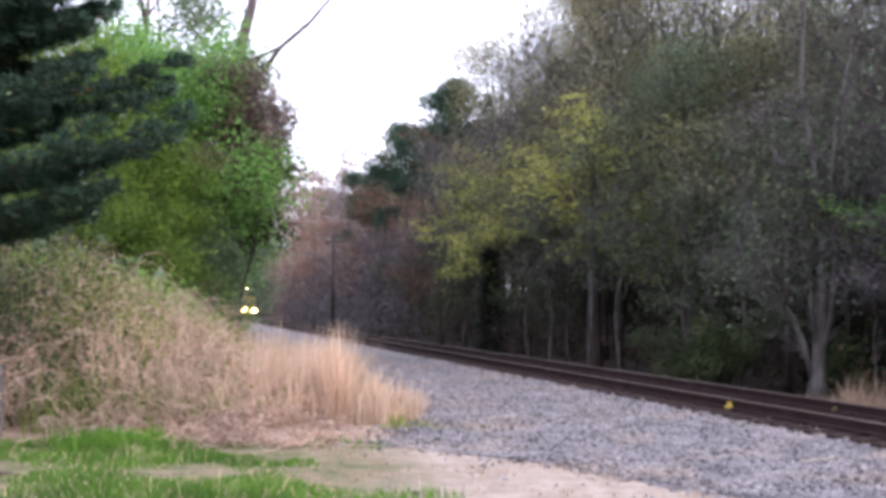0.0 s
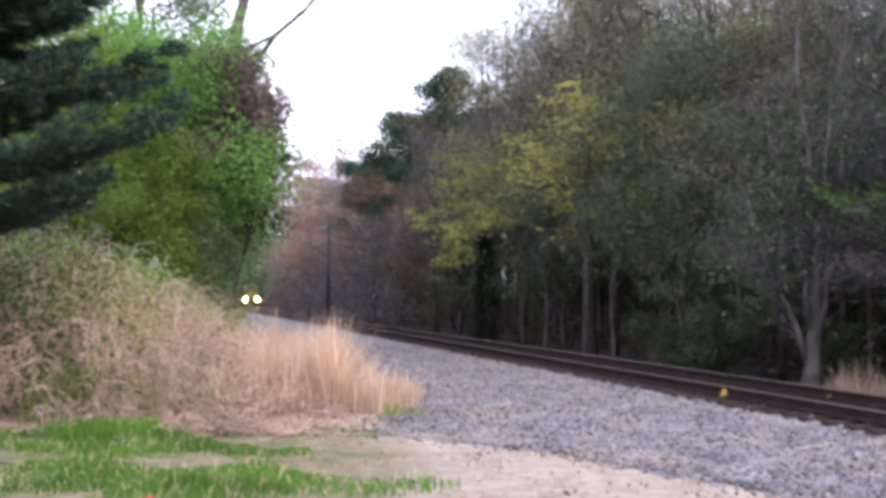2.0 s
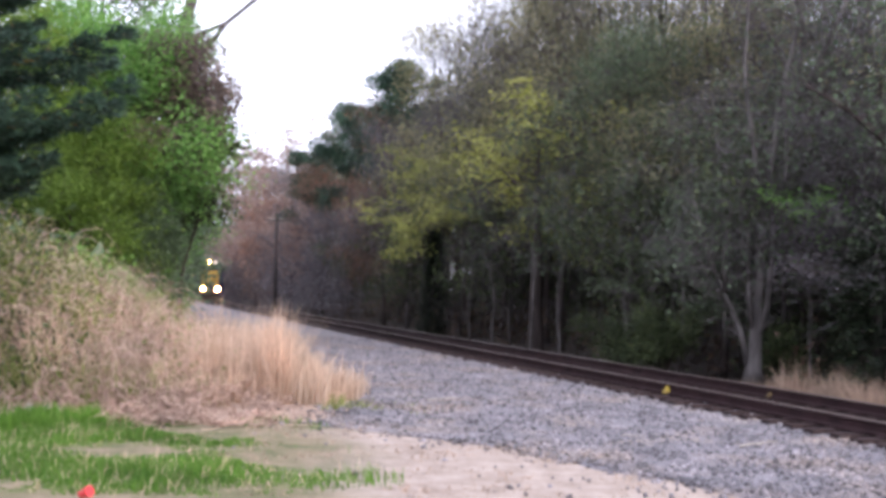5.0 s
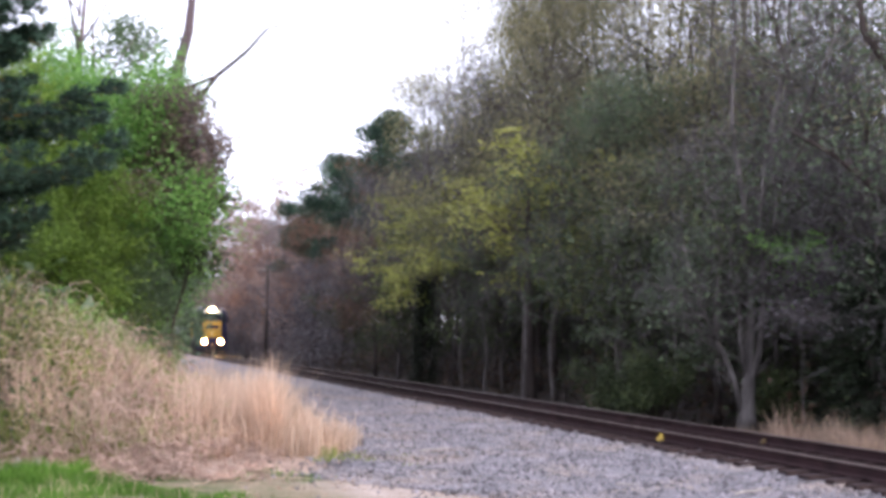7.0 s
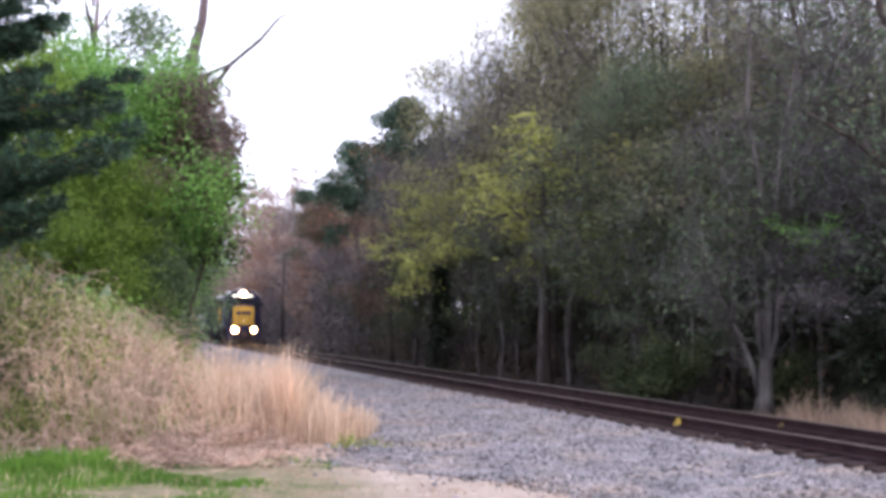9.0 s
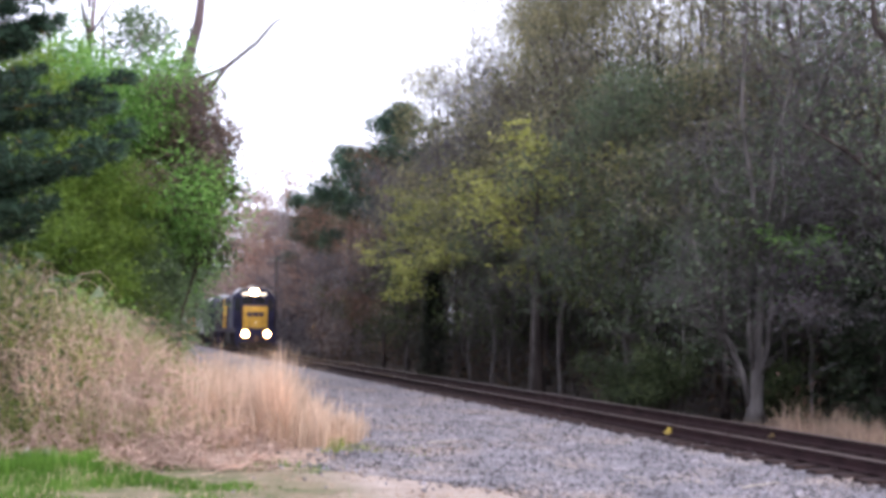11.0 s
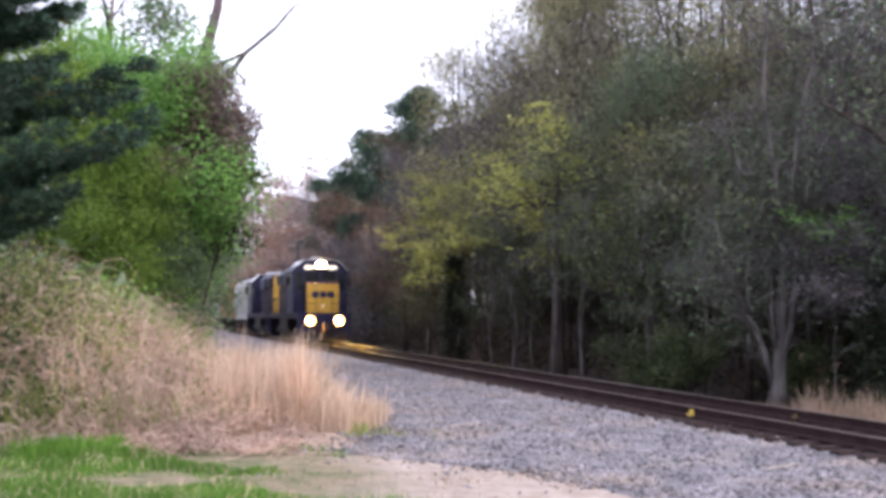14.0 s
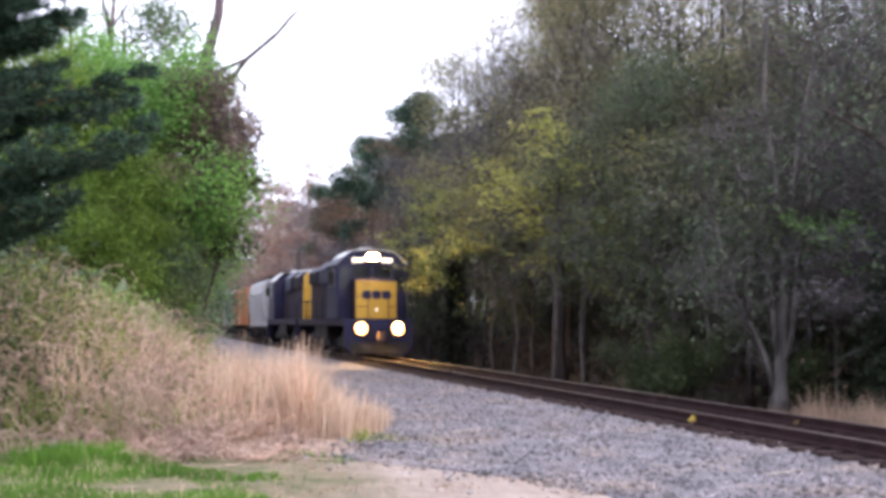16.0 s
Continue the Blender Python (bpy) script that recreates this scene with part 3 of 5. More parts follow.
    for x in (-15.4, -14.4, -13.4, -10.8, -9.5):
        z = 4.24 if x < -12 else 4.36
        part("roof_fan", Geo().disc((x, 0, z + 0.08), "z", 0.46, 0.18, 18).disc((x, 0, z + 0.18), "z", 0.12, 0.05, 10), ROOFWHITE, loco, "round roof fan")
    part("exhaust_stack", Geo().disc((-7.6, 0, 4.36), "z", 0.2, 0.4, 14), SOOT, loco)
    for s in (-1, 1):
        for k in range(11):
            x = -6.2 - k * 0.92
            top = 3.2 if -12 < x < -8.2 or x < -12.4 else 3.8
            a, b = sorted((s * 0.9, s * 0.925))
            part("hood_door", Geo().box(x - 0.82, x, a, b, 1.75, top), GREYBLUE, loco, bevel=0.012)
        g = Geo()
        for k in range(9):
            a, b = sorted((s * 1.1, s * 1.125))
            g.box(-15.9, -12.8, a, b, 3.45 + k * 0.06, 3.48 + k * 0.06)
        part("radiator_louvre", g, SOOT, loco, "dark slatted radiator louvre")
        # handrail with its stanchions
        y = s * 1.42
        g = Geo().tube([(-0.75, s * 0.45, 2.55), (-0.75, y, 2.55), (-2.4, y, 2.55)], [0.016] * 3, 6).tube([(-5.8, y, 2.5), (-17.2, y, 2.5), (-17.2, s * 0.45, 2.5)], [0.018] * 3, 6)
        g.tube([(-0.75, y, 2.1), (-0.75, s * 0.45, 2.1)], [0.014] * 2, 6)
        part("handrail", g, GREYBLUE, loco, "dark tubular handrail")
        for x in (-0.75, -2.0, -6.2, -8.2, -10.2, -12.2, -14.2, -16.0, -17.2):
            part("stanchion", Geo().tube([(x, y, 1.3), (x, y, 2.54)], [0.02, 0.02], 6), GREYBLUE, loco)
        part("stanchion", Geo().tube([(-0.75, s * 0.45, 1.5), (-0.75, s * 0.45, 2.54)], [0.02, 0.02], 6), GREYBLUE, loco)
    part("fuel_tank", Geo().prism([(-1.35, 0.75), (-1.1, 0.32), (1.1, 0.32), (1.35, 0.75), (1.35, 1.26), (-1.35, 1.26)], "x", -11.3, -6.9), SOOT, loco, "black fuel tank", bevel=0.04)
    g = Geo().box(-4.75, -4.65, -0.3, 0.3, 4.55, 4.62)
    for y in (-0.2, 0, 0.2):
        g.tube([(-4.9, y, 4.68), (-4.35, y, 4.68), (-4.2, y, 4.68)], [0.03, 0.05, 0.1], 10)
    part("air_horn", g, ROOFWHITE, loco, "three-chime air horn")
    part("antenna", Geo().disc((-5.2, 0.3, 4.62), "z", 0.12, 0.14, 12), ROOFWHITE, loco)
    for piece in loco.children_recursive:
        piece.data.transform(Matrix.Diagonal((SHORT, 1, 1, 1)))
    return loco, truck(loco, -4.1 * SHORT, 2.6, 0.51) + truck(loco, -13.9 * SHORT, 2.6, 0.51)


def hopper_car():
    car = tagged(new("covered_hopper_car"), "pale grey covered hopper freight car with ribbed sides", "freight car", "freight cars of the train")
    side = [(-1.45, 1.5), (1.45, 1.5), (1.58, 2.3), (1.6, 3.4), (1.4, 4.15), (1.0, 4.45), (-1.0, 4.45), (-1.4, 4.15), (-1.6, 3.4), (-1.58, 2.3)]
    part("body", Geo().prism(side, "x", -12.2, -0.9), HOPPER, car, "pale grey curved side body", bevel=0.04)
    part("sill", Geo().box(-13.0, -0.2, -1.4, 1.4, 1.1, 1.5), HOPPER, car, bevel=0.02)
    for x in np.arange(-11.8, -1.0, 1.2):
        for s in (-1, 1):
            part("rib", Geo().prism([(s * 1.46, 1.5), (s * 1.6, 2.3), (s * 1.63, 3.4), (s * 1.55, 3.4), (s * 1.52, 2.3), (s * 1.4, 1.5)], "x", x - 0.05, x + 0.05), HOPPER, car)
    for x in (-11, -9, -7, -5, -3):
        part("hopper_bay", Geo().add([(x - 0.9, -1.3, 1.1), (x + 0.9, -1.3, 1.1), (x + 0.9, 1.3, 1.1), (x - 0.9, 1.3, 1.1), (x - 0.3, -0.4, 0.35), (x + 0.3, -0.4, 0.35), (x + 0.3, 0.4, 0.35), (x - 0.3, 0.4, 0.35)],
                                     [(0, 1, 5, 4), (1, 2, 6, 5), (2, 3, 7, 6), (3, 0, 4, 7), (4, 5, 6, 7)]), SOOT, car)
        part("roof_hatch", Geo().disc((x, 0, 4.5), "z", 0.45, 0.14, 14), ROOFWHITE, car)
    for s in (-1, 1):
        part("running_board", Geo().box(-12.8, -0.3, min(s * 0.8, s * 1.15), max(s * 0.8, s * 1.15), 4.5, 4.54), SOOT, car)
    for x in (-12.6, -0.6):
        g = Geo()
        for y in (-0.22, 0.22):
            g.tube([(x, y + 0.9, 1.2), (x, y + 0.9, 4.4)], [0.02] * 2, 6)
        for k in range(8):
            g.tube([(x, 0.68, 1.4 + k * 0.4), (x, 1.12, 1.4 + k * 0.4)], [0.015] * 2, 6)
        part("ladder", g, SOOT, car, "black end ladder")
    coupler(car, -0.2, 1)
    coupler(car, -13.0, -1)
    return car, truck(car, -2.3, 1.75, 0.42) + truck(car, -10.9, 1.75, 0.42)


def box_car():
    car = tagged(new("box_car"), "faded orange-brown steel box car with ribbed sides", "freight car", "freight cars of the train")
    part("body", Geo().prism([(-1.5, 1.15), (1.5, 1.15), (1.5, 4.2), (0, 4.45), (-1.5, 4.2)], "x", -15.2, -0.4), ORANGE, car, "faded orange body", bevel=0.03)
    part("underframe", Geo().box(-15.2, -0.4, -0.4, 0.4, 0.75, 1.15), SOOT, car)
    for s in (-1, 1):
        for x in np.arange(-14.8, -0.6, 0.95):
            if abs(x + 7.8) > 1.6:
                part("rib", Geo().box(x - 0.05, x + 0.05, min(s * 1.5, s * 1.55), max(s * 1.5, s * 1.55), 1.2, 4.15), ORANGE, car)
        door = part("sliding_door", Geo().box(-9.3, -6.3, min(s * 1.5, s * 1.58), max(s * 1.5, s * 1.58), 1.25, 4.05), ORANGE, car, "sliding side door", bevel=0.02)
        part("door_bar", Geo().tube([(-8.9, s * 1.62, 1.3), (-8.9, s * 1.62, 4.0)], [0.025] * 2, 6), SOOT, door)
    coupler(car, -0.4, 1)
    coupler(car, -15.2, -1)
    return car, truck(car, -2.2, 1.75, 0.42) + truck(car, -13.4, 1.75, 0.42)


TRAIN = [(locomotive(True), 0.0, 0), (locomotive(False), 33.1, 180), (hopper_car(), 33.65, 0), (box_car(), 48.2, 0), (hopper_car(), 65.25, 0)]


# ---- trees ----
def grow(rng, height, lean=(0, 0), first=0.35, limbs=16, reach=0.35, rise=0.6, radius=0.16, twigs=3, droop=0.0, crook=0.06):
    """A skeleton: the trunk's tube, the limbs' tubes, and the points along the twigs that carry leaves."""
    wood, tips = Geo(), []
    n = 9
    pts = [Vector((lean[0] * (i / n) ** 1.3 * height + rng.normal(0, crook) * i * 0.4, lean[1] * (i / n) ** 1.3 * height + rng.normal(0, crook) * i * 0.4, height * i / n)) for i in range(n + 1)]
    pts[0] = Vector((0, 0, -0.25))
    rad = [radius * (1.35 if i == 0 else 1 - 0.9 * (i / n) ** 0.9) for i in range(n + 1)]
    wood.tube(pts, rad, 8)
    arms = Geo()

    def on_trunk(f):
        k = min(int(f * n), n - 1)
        return pts[k].lerp(pts[k + 1], f * n - k)

    def limb(start, way, length, r, depth):
        p, d, line = start.copy(), way.normalized(), [start.copy()]
        steps = 5 - depth
        for i in range(steps):
            d = (d + Vector(rng.normal(0, 0.16, 3)) + Vector((0, 0, 0.05 - droop))).normalized()
            p = p + d * length / steps
            line.append(p.copy())
        arms.tube(line, [r * (1 - 0.85 * i / steps) for i in range(steps + 1)], (5, 3, 3)[depth], cap=False)
        tips.extend((q, depth) for q in line[1 if depth == 2 else 2:])
        if depth < 2:
            for k in range(twigs):
                i = rng.integers(1, steps + 1)
                e = (d + Vector(rng.normal(0, 0.75, 3)) + Vector((0, 0, 0.12 - droop * 2))).normalized()
                limb(line[i], e, length * rng.uniform(0.35, 0.6), r * 0.45, depth + 1)

    for k in range(limbs):
        f = first + (0.98 - first) * (k + rng.random()) / limbs
        w = k * 2.4 + rng.normal(0, 0.4)
        length = height * reach * (1.08 - 0.5 * (f - first) / (1 - first)) * rng.uniform(0.7, 1.2)
        limb(on_trunk(f), Vector((math.cos(w), math.sin(w), rise * rng.uniform(0.5, 1.5))), length, radius * (1.05 - f) * 0.55 + 0.012, 0)
    return wood, arms, np.array([q for q, _ in tips])


def tree(name, rng, label, leaf, bark=None, count=5000, size=0.16, puff=0.45, flat=0.3, twiggy=0, category="tree", group="trees of the wood", slim=0.62, clump=0.8, thick=0.7, **shape):
    wood, arms, tips = grow(rng, **shape)
    ob = tagged(new(name), label, category, group)
    wood.add(arms.v, arms.f)
    part("trunk", wood, bark or BARK, ob, smooth=True)
    # clumps: some tips are thick with leaves, others nearly bare
    weight = rng.gamma(clump, 1.0, len(tips)) + 0.06
    pick = rng.choice(len(tips), count, p=weight / weight.sum())
    c = tips[pick] + rng.normal(0, puff, (count, 3)) * np.array([1, 1, thick])
    sets = [spread_leaves(rng, c, size, size * slim, flat)]
    if twiggy:
        c = tips[rng.integers(0, len(tips), twiggy)] + rng.normal(0, puff * 0.8, (twiggy, 3))
        sets.append(spread_leaves(rng, c, 0.75, 0.018, -0.6))
    quick("crown", *stack(sets), leaf, ob, TWIG, count)
    return ob


def pine(name, rng, label, height, boughs, reach, radius, first, needles, size=0.16, leaf=None, droop=0.12, group="evergreens", puff=0.16, taper=0.85):
    """Layered boughs with upturned ends and tufts of needles."""
    ob = tagged(new(name), label, "evergreen tree", group)
    wood = Geo().tube([(0, 0, -0.25), (0.05, 0.02, height * 0.4), (0, 0.06, height)], [radius * 1.2, radius * 0.75, 0.03], 9)
    arms, tips = Geo(), []
    for k in range(boughs):
        f = first + (0.97 - first) * (k + rng.random()) / boughs
        w = k * 2.4 + rng.normal(0, 0.3)
        length = reach * (1.05 - taper * (f - first) / (1 - first)) * rng.uniform(0.75, 1.15)
        line = []
        for i in range(7):
            s = i / 6
            line.append(Vector((math.cos(w) * length * s, math.sin(w) * length * s, height * f + length * (0.12 * s - droop * 2 * s * s + 0.12 * s ** 3))))
        arms.tube(line, [radius * 0.28 * (1.02 - 0.9 * i / 6) for i in range(7)], 4, cap=False)
        for i in range(1, 7):
            span = length * 0.3 * (1.1 - i / 7)
            for s in (-1, 1):
                e = line[i] + Vector((-math.sin(w) * s * span + math.cos(w) * span * 0.6, math.cos(w) * s * span + math.sin(w) * span * 0.6, rng.normal(0, 0.06)))
                arms.tube([line[i], e], [0.012, 0.005], 4, cap=False)
                for a in np.linspace(0.2, 1, 5):
                    tips.append(line[i].lerp(e, a))
        tips.append(line[-1])
    wood.add(arms.v, arms.f)
    part("trunk", wood, BARK, ob, smooth=True)
    tips = np.array(tips)
    weight = rng.gamma(0.7, 1.0, len(tips)) + 0.1
    c = tips[rng.choice(len(tips), needles, p=weight / weight.sum())] + rng.normal(0, puff, (needles, 3)) * np.array([1, 1, 0.55])
    quick("crown", *spread_leaves(rng, c, size, size * 0.22, 0.1), leaf or NEEDLE, ob)
    return ob


def at(x, y, turn=0, size=1.0, tall=1.0):
    """A standing place on the ground, turned and sized."""
    return Matrix.Translation((x, y, float(ground_z(x, y)))) @ pose(0, 0, 0, 0, 0, turn) @ Matrix.Diagonal((size, size, size * tall, 1))


def put(ob, *where, **how):
    ob.matrix_world = at(*where, **how)
    return ob


R = np.random.default_rng
# the wood beyond the track: one of each sort, then its copies
SORTS = {
    "fresh": tree("young_leaf_tree", R(11), "tall slender tree in thin fresh green leaf", FRESH, count=17000, size=0.115, puff=0.6, twiggy=1500, height=15, limbs=22, reach=0.27, radius=0.17, first=0.22),
    "olive": tree("olive_leaf_tree", R(12), "tall tree in thin olive-yellow young leaf", OLIVE, count=18000, size=0.115, puff=0.6, twiggy=1700, height=17, limbs=22, reach=0.27, radius=0.19, first=0.25),
    "grey": tree("bare_budding_tree", R(13), "tall bare grey tree with purple-grey buds", GREYBUD, count=14000, size=0.105, puff=0.6, twiggy=2400, height=16, limbs=24, reach=0.26, radius=0.17, first=0.22),
    "thin": tree("bare_slim_tree", R(14), "slim bare grey tree with fine twigs", GREYBUD, count=1500, size=0.12, puff=0.5, twiggy=2600, height=18, limbs=24, reach=0.2, radius=0.13, first=0.3),
    "rust": tree("red_budding_tree", R(15), "bare tree with rust-red spring buds", RUST, count=12000, size=0.125, puff=0.6, twiggy=1200, height=14, limbs=22, reach=0.28, radius=0.15, first=0.22),
    "yellow": tree("yellow_green_tree", R(16), "broad tree in bright yellow-green spring leaf", YELLOW, count=17000, size=0.14, puff=0.36, flat=0.5, clump=0.35, thick=0.35, twiggy=900, height=9.2, limbs=14, reach=0.48, rise=0.09, radius=0.2, first=0.55, twigs=4),
    "pine": tree("tall_pine", R(17), "tall dark pine with a ragged crown", NEEDLE, count=17000, size=0.22, slim=0.5, puff=0.42, flat=0.2, category="pine tree", height=16, limbs=18, reach=0.17, rise=0.3, radius=0.2, first=0.58),
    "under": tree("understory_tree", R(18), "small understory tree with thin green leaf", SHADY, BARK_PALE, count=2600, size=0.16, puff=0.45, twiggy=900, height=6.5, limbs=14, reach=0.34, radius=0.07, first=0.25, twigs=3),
    "sapling": tree("pale_sapling", R(19), "slim pale-barked sapling in thin leaf", FRESH, BARK_PALE, count=500, size=0.14, puff=0.4, twiggy=500, height=8, limbs=10, reach=0.22, radius=0.075, first=0.45, crook=0.12, twigs=2),
}
# sort, metres from the track's middle, y, turn, size, height factor
WOOD = [
    ("rust", 7.5, 73.0, 40, 0.95, 1.02), ("olive", 10.5, 44.0, 75, 1.0, 1.0), ("olive", 9.5, 47.0, 160, 1.0, 1.0),
    ("olive", 8.6, 52.0, 210, 1.05, 0.98), ("olive", 10.0, 58.0, 30, 1.05, 1.0),
    ("yellow", 7.4, 53.5, 20, 1.0, 1.0), ("yellow", 7.4, 48.0, 100, 0.9, 0.98), ("yellow", 8.5, 60.0, 140, 0.95, 1.0), ("yellow", 9.0, 44.0, 250, 0.8, 0.9),
    ("pine", 6.7, 85.0, 0, 1.0, 0.98), ("pine", 7.6, 74.0, 80, 1.05, 1.0), ("pine", 6.3, 98.0, 150, 0.95, 0.92),
    ("rust", 6.0, 95.0, 0, 0.95, 0.95), ("rust", 5.6, 70.0, 70, 0.8, 0.8), ("rust", 9.5, 82.0, 20, 1.0, 0.95), ("rust", 6.0, 120.0, 120, 1.1, 0.8), ("rust", 5.5, 135.0, 200, 1.1, 0.8),
    
    ("grey", 5.5, 108.0, 0, 0.95, 0.85), ("grey", 5.0, 88.0, 30, 0.8, 0.75), ("grey", 7.0, 70.0, 160, 1.0, 0.95), ("grey", 10.0, 64.0, 200, 1.1, 1.05), ("grey", 8.0, 56.0, 280, 1.05, 1.1),
     ("grey", 9.5, 30.0, 60, 1.0, 0.74), ("grey", 11.0, 22.0, 110, 1.0, 0.74), ("grey", 7.0, 26.0, 160, 0.8, 0.63),
    ("grey", 6.3, 56.0, 15, 0.9, 0.98), ("olive", 7.0, 63.0, 95, 0.95, 1.0), ("grey", 6.5, 68.0, 200, 0.95, 0.95), ("olive", 8.0, 48.0, 0, 1.0, 1.02), ("olive", 11.0, 56.0, 50, 1.1, 1.1), ("olive", 12.0, 40.0, 120, 1.0, 1.0), ("olive", 9.0, 36.0, 260, 0.9, 0.7), ("olive", 13.0, 30.0, 310, 1.0, 0.74),
    ("fresh", 6.5, 38.0, 0, 0.85, 0.85), ("fresh", 6.0, 31.0, 45, 0.8, 0.59), ("fresh", 10.0, 26.0, 90, 0.9, 0.67), ("fresh", 13.0, 35.0, 135, 1.0, 0.74), ("fresh", 7.5, 20.0, 180, 0.8, 0.59), ("fresh", 10.0, 72.0, 270, 1.0, 0.9),
    ("thin", 9.0, 33.0, 0, 1.0, 1.0), ("thin", 12.0, 27.0, 60, 1.0, 1.0), ("thin", 10.0, 18.0, 120, 1.0, 1.0), ("thin", 14.5, 38.0, 220, 1.1, 1.1), ("thin", 6.5, 44.0, 280, 0.9, 0.8), ("thin", 17.0, 32.0, 330, 1.1, 1.1),
    ("under", 5.0, 35.0, 0, 1.0, 1.0), ("under", 5.5, 28.5, 80, 1.0, 1.0), ("under", 7.5, 33.0, 140, 1.1, 1.0), ("under", 5.2, 46.0, 200, 1.0, 1.0), ("under", 5.0, 62.0, 260, 1.0, 1.0), ("under", 8.0, 23.0, 320, 1.0, 1.0), ("under", 5.0, 75.0, 30, 1.0, 1.0), ("under", 9.0, 40.0, 90, 1.2, 1.1), ("under", 6.0, 17.0, 150, 0.8, 0.8),
    ("sapling", 3.9, 40.0, 0, 1.0, 1.0), ("sapling", 4.0, 44.6, 80, 0.9, 1.0), ("sapling", 4.3, 38.3, 190, 0.9, 0.9), ("sapling", 4.5, 49.0, 270, 0.9, 0.9), ("sapling", 5.5, 32.5, 20, 0.9, 1.0), ("sapling", 6.5, 29.0, 130, 1.0, 1.0), ("sapling", 6.0, 24.0, 220, 0.9, 0.9), ("sapling", 4.5, 57.0, 300, 1.0, 1.0),
]
used = set()
for sort, q, y, turn, size, tall in WOOD:
    m = at(beside(q, y), y, turn, size, tall)
    if sort in used:
        copy_thing(SORTS[sort], m)
    else:
        SORTS[sort].matrix_world = m
        used.add(sort)


def deep_wood(name, label, rng, where, trunks, leaves, low, high, size, leaf, twigs, bark=None):
    """Woods too deep to count: stems, a haze of twigs and leaves in clumps."""
    ob = tagged(new(name), label, "woods", kind="stuff")
    g = Geo()
    for _ in range(trunks):
        x, y = where(rng)
        z, h = float(ground_z(x, y)), rng.uniform(0.75, 1.15) * high
        r = rng.uniform(0.05, 0.16)
        g.tube([(x, y, z - 0.2), (x + rng.normal(0, 0.25), y, z + h * 0.5), (x + rng.normal(0, 0.5), y, z + h)], [r, r * 0.7, 0.02], 5, cap=False)
    tagged(part("stems", g, bark or BARK, ob), kind="stuff")
    n = leaves // 40
    c = []
    for _ in range(n):
        x, y = where(rng)
        top = high * (0.86 + 0.28 * noise.noise(Vector((x * 0.16, y * 0.16, 4))))
        c.append((x, y, float(ground_z(x, y)) + low + (top - low) * rng.beta(1.3, 1.1)))
    c = np.repeat(np.array(c), 40, 0) + rng.normal(0, 0.75, (n * 40, 3)) * np.array([1, 1, 0.6])
    tagged(quick("leaves", *spread_leaves(rng, c, size, size * 0.6, 0.3), leaf, ob), kind="stuff")
    c = []
    for _ in range(twigs // 20):
        x, y = where(rng)
        c.append((x, y, float(ground_z(x, y)) + rng.uniform(0.4, high)))
    c = np.repeat(np.array(c), 20, 0) + rng.normal(0, 0.8, (len(c) * 20, 3))
    tagged(quick("twigs", *spread_leaves(rng, c, 0.9, 0.03, -0.6), TWIG, ob), kind="stuff")
    return ob


def strip(q0, q1, y0, y1):
    def pick(rng):
        y = rng.uniform(y0, y1)
        return beside(rng.uniform(q0, q1), y), y
    return pick


deep_wood("deep_woods", "deep leafless grey woods behind the edge trees", R(31), strip(13, 26, 6, 62), 170, 30000, 0.3, 13.5, 0.21, GREYBUD, 8000)
deep_wood("deep_woods", "tall grey and green woods behind the pines", R(38), strip(8, 28, 56, 112), 120, 52000, 2.0, 17.0, 0.22, OLIVE, 6000)
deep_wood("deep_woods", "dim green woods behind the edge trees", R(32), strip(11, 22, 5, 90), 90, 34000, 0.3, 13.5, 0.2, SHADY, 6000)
deep_wood("far_woods", "far reddish budding woods along the track", R(33), strip(5.6, 26, 108, 260), 70, 56000, 0.5, 16, 0.36, MAUVE, 14000, BARK_PALE)
deep_wood("far_woods", "tall far mauve woods beyond the straight", R(29), strip(5.6, 34, 160, 235), 30, 64000, 1.0, 28, 0.42, MAUVE, 6000, BARK_PALE)
deep_wood("far_woods", "far grey woods beyond the track", R(34), strip(-30, 30, 250, 330), 80, 16000, 0.3, 16, 0.8, MAUVE, 8000)
deep_wood("far_woods", "green woods along the near side of the track", R(35), strip(-26, -4.8, 72, 230), 80, 34000, 0.4, 9.5, 0.38, GREEN_DULL, 6000)
deep_wood("deep_woods", "high olive canopy over the wood's edge", R(46), strip(8.5, 15, 37, 76), 30, 62000, 6.5, 19.0, 0.135, OLIVE, 5000)
deep_wood("deep_woods", "high green canopy over the wood's edge", R(47), strip(8.5, 15, 31, 66), 30, 30000, 5.0, 14.0, 0.135, FRESH, 5000)
deep_wood("deep_woods", "high grey-purple budding crowns over the wood's edge", R(96), strip(8.5, 16, 34, 70), 20, 30000, 4.0, 15.0, 0.135, GREYBUD, 7000)
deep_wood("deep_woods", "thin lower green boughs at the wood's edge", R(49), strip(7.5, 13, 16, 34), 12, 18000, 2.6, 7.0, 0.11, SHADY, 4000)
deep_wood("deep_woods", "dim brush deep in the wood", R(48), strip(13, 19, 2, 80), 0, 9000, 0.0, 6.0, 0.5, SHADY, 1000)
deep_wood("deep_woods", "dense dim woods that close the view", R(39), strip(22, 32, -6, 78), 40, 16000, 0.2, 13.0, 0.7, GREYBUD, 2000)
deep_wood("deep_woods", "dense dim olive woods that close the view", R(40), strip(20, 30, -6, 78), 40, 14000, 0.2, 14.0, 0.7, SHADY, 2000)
deep_wood("deep_woods", "dim green woods behind the brambles", R(45), strip(-34, -17, 30, 70), 40, 16000, 0.2, 6.5, 0.45, GREEN_DULL, 2000)
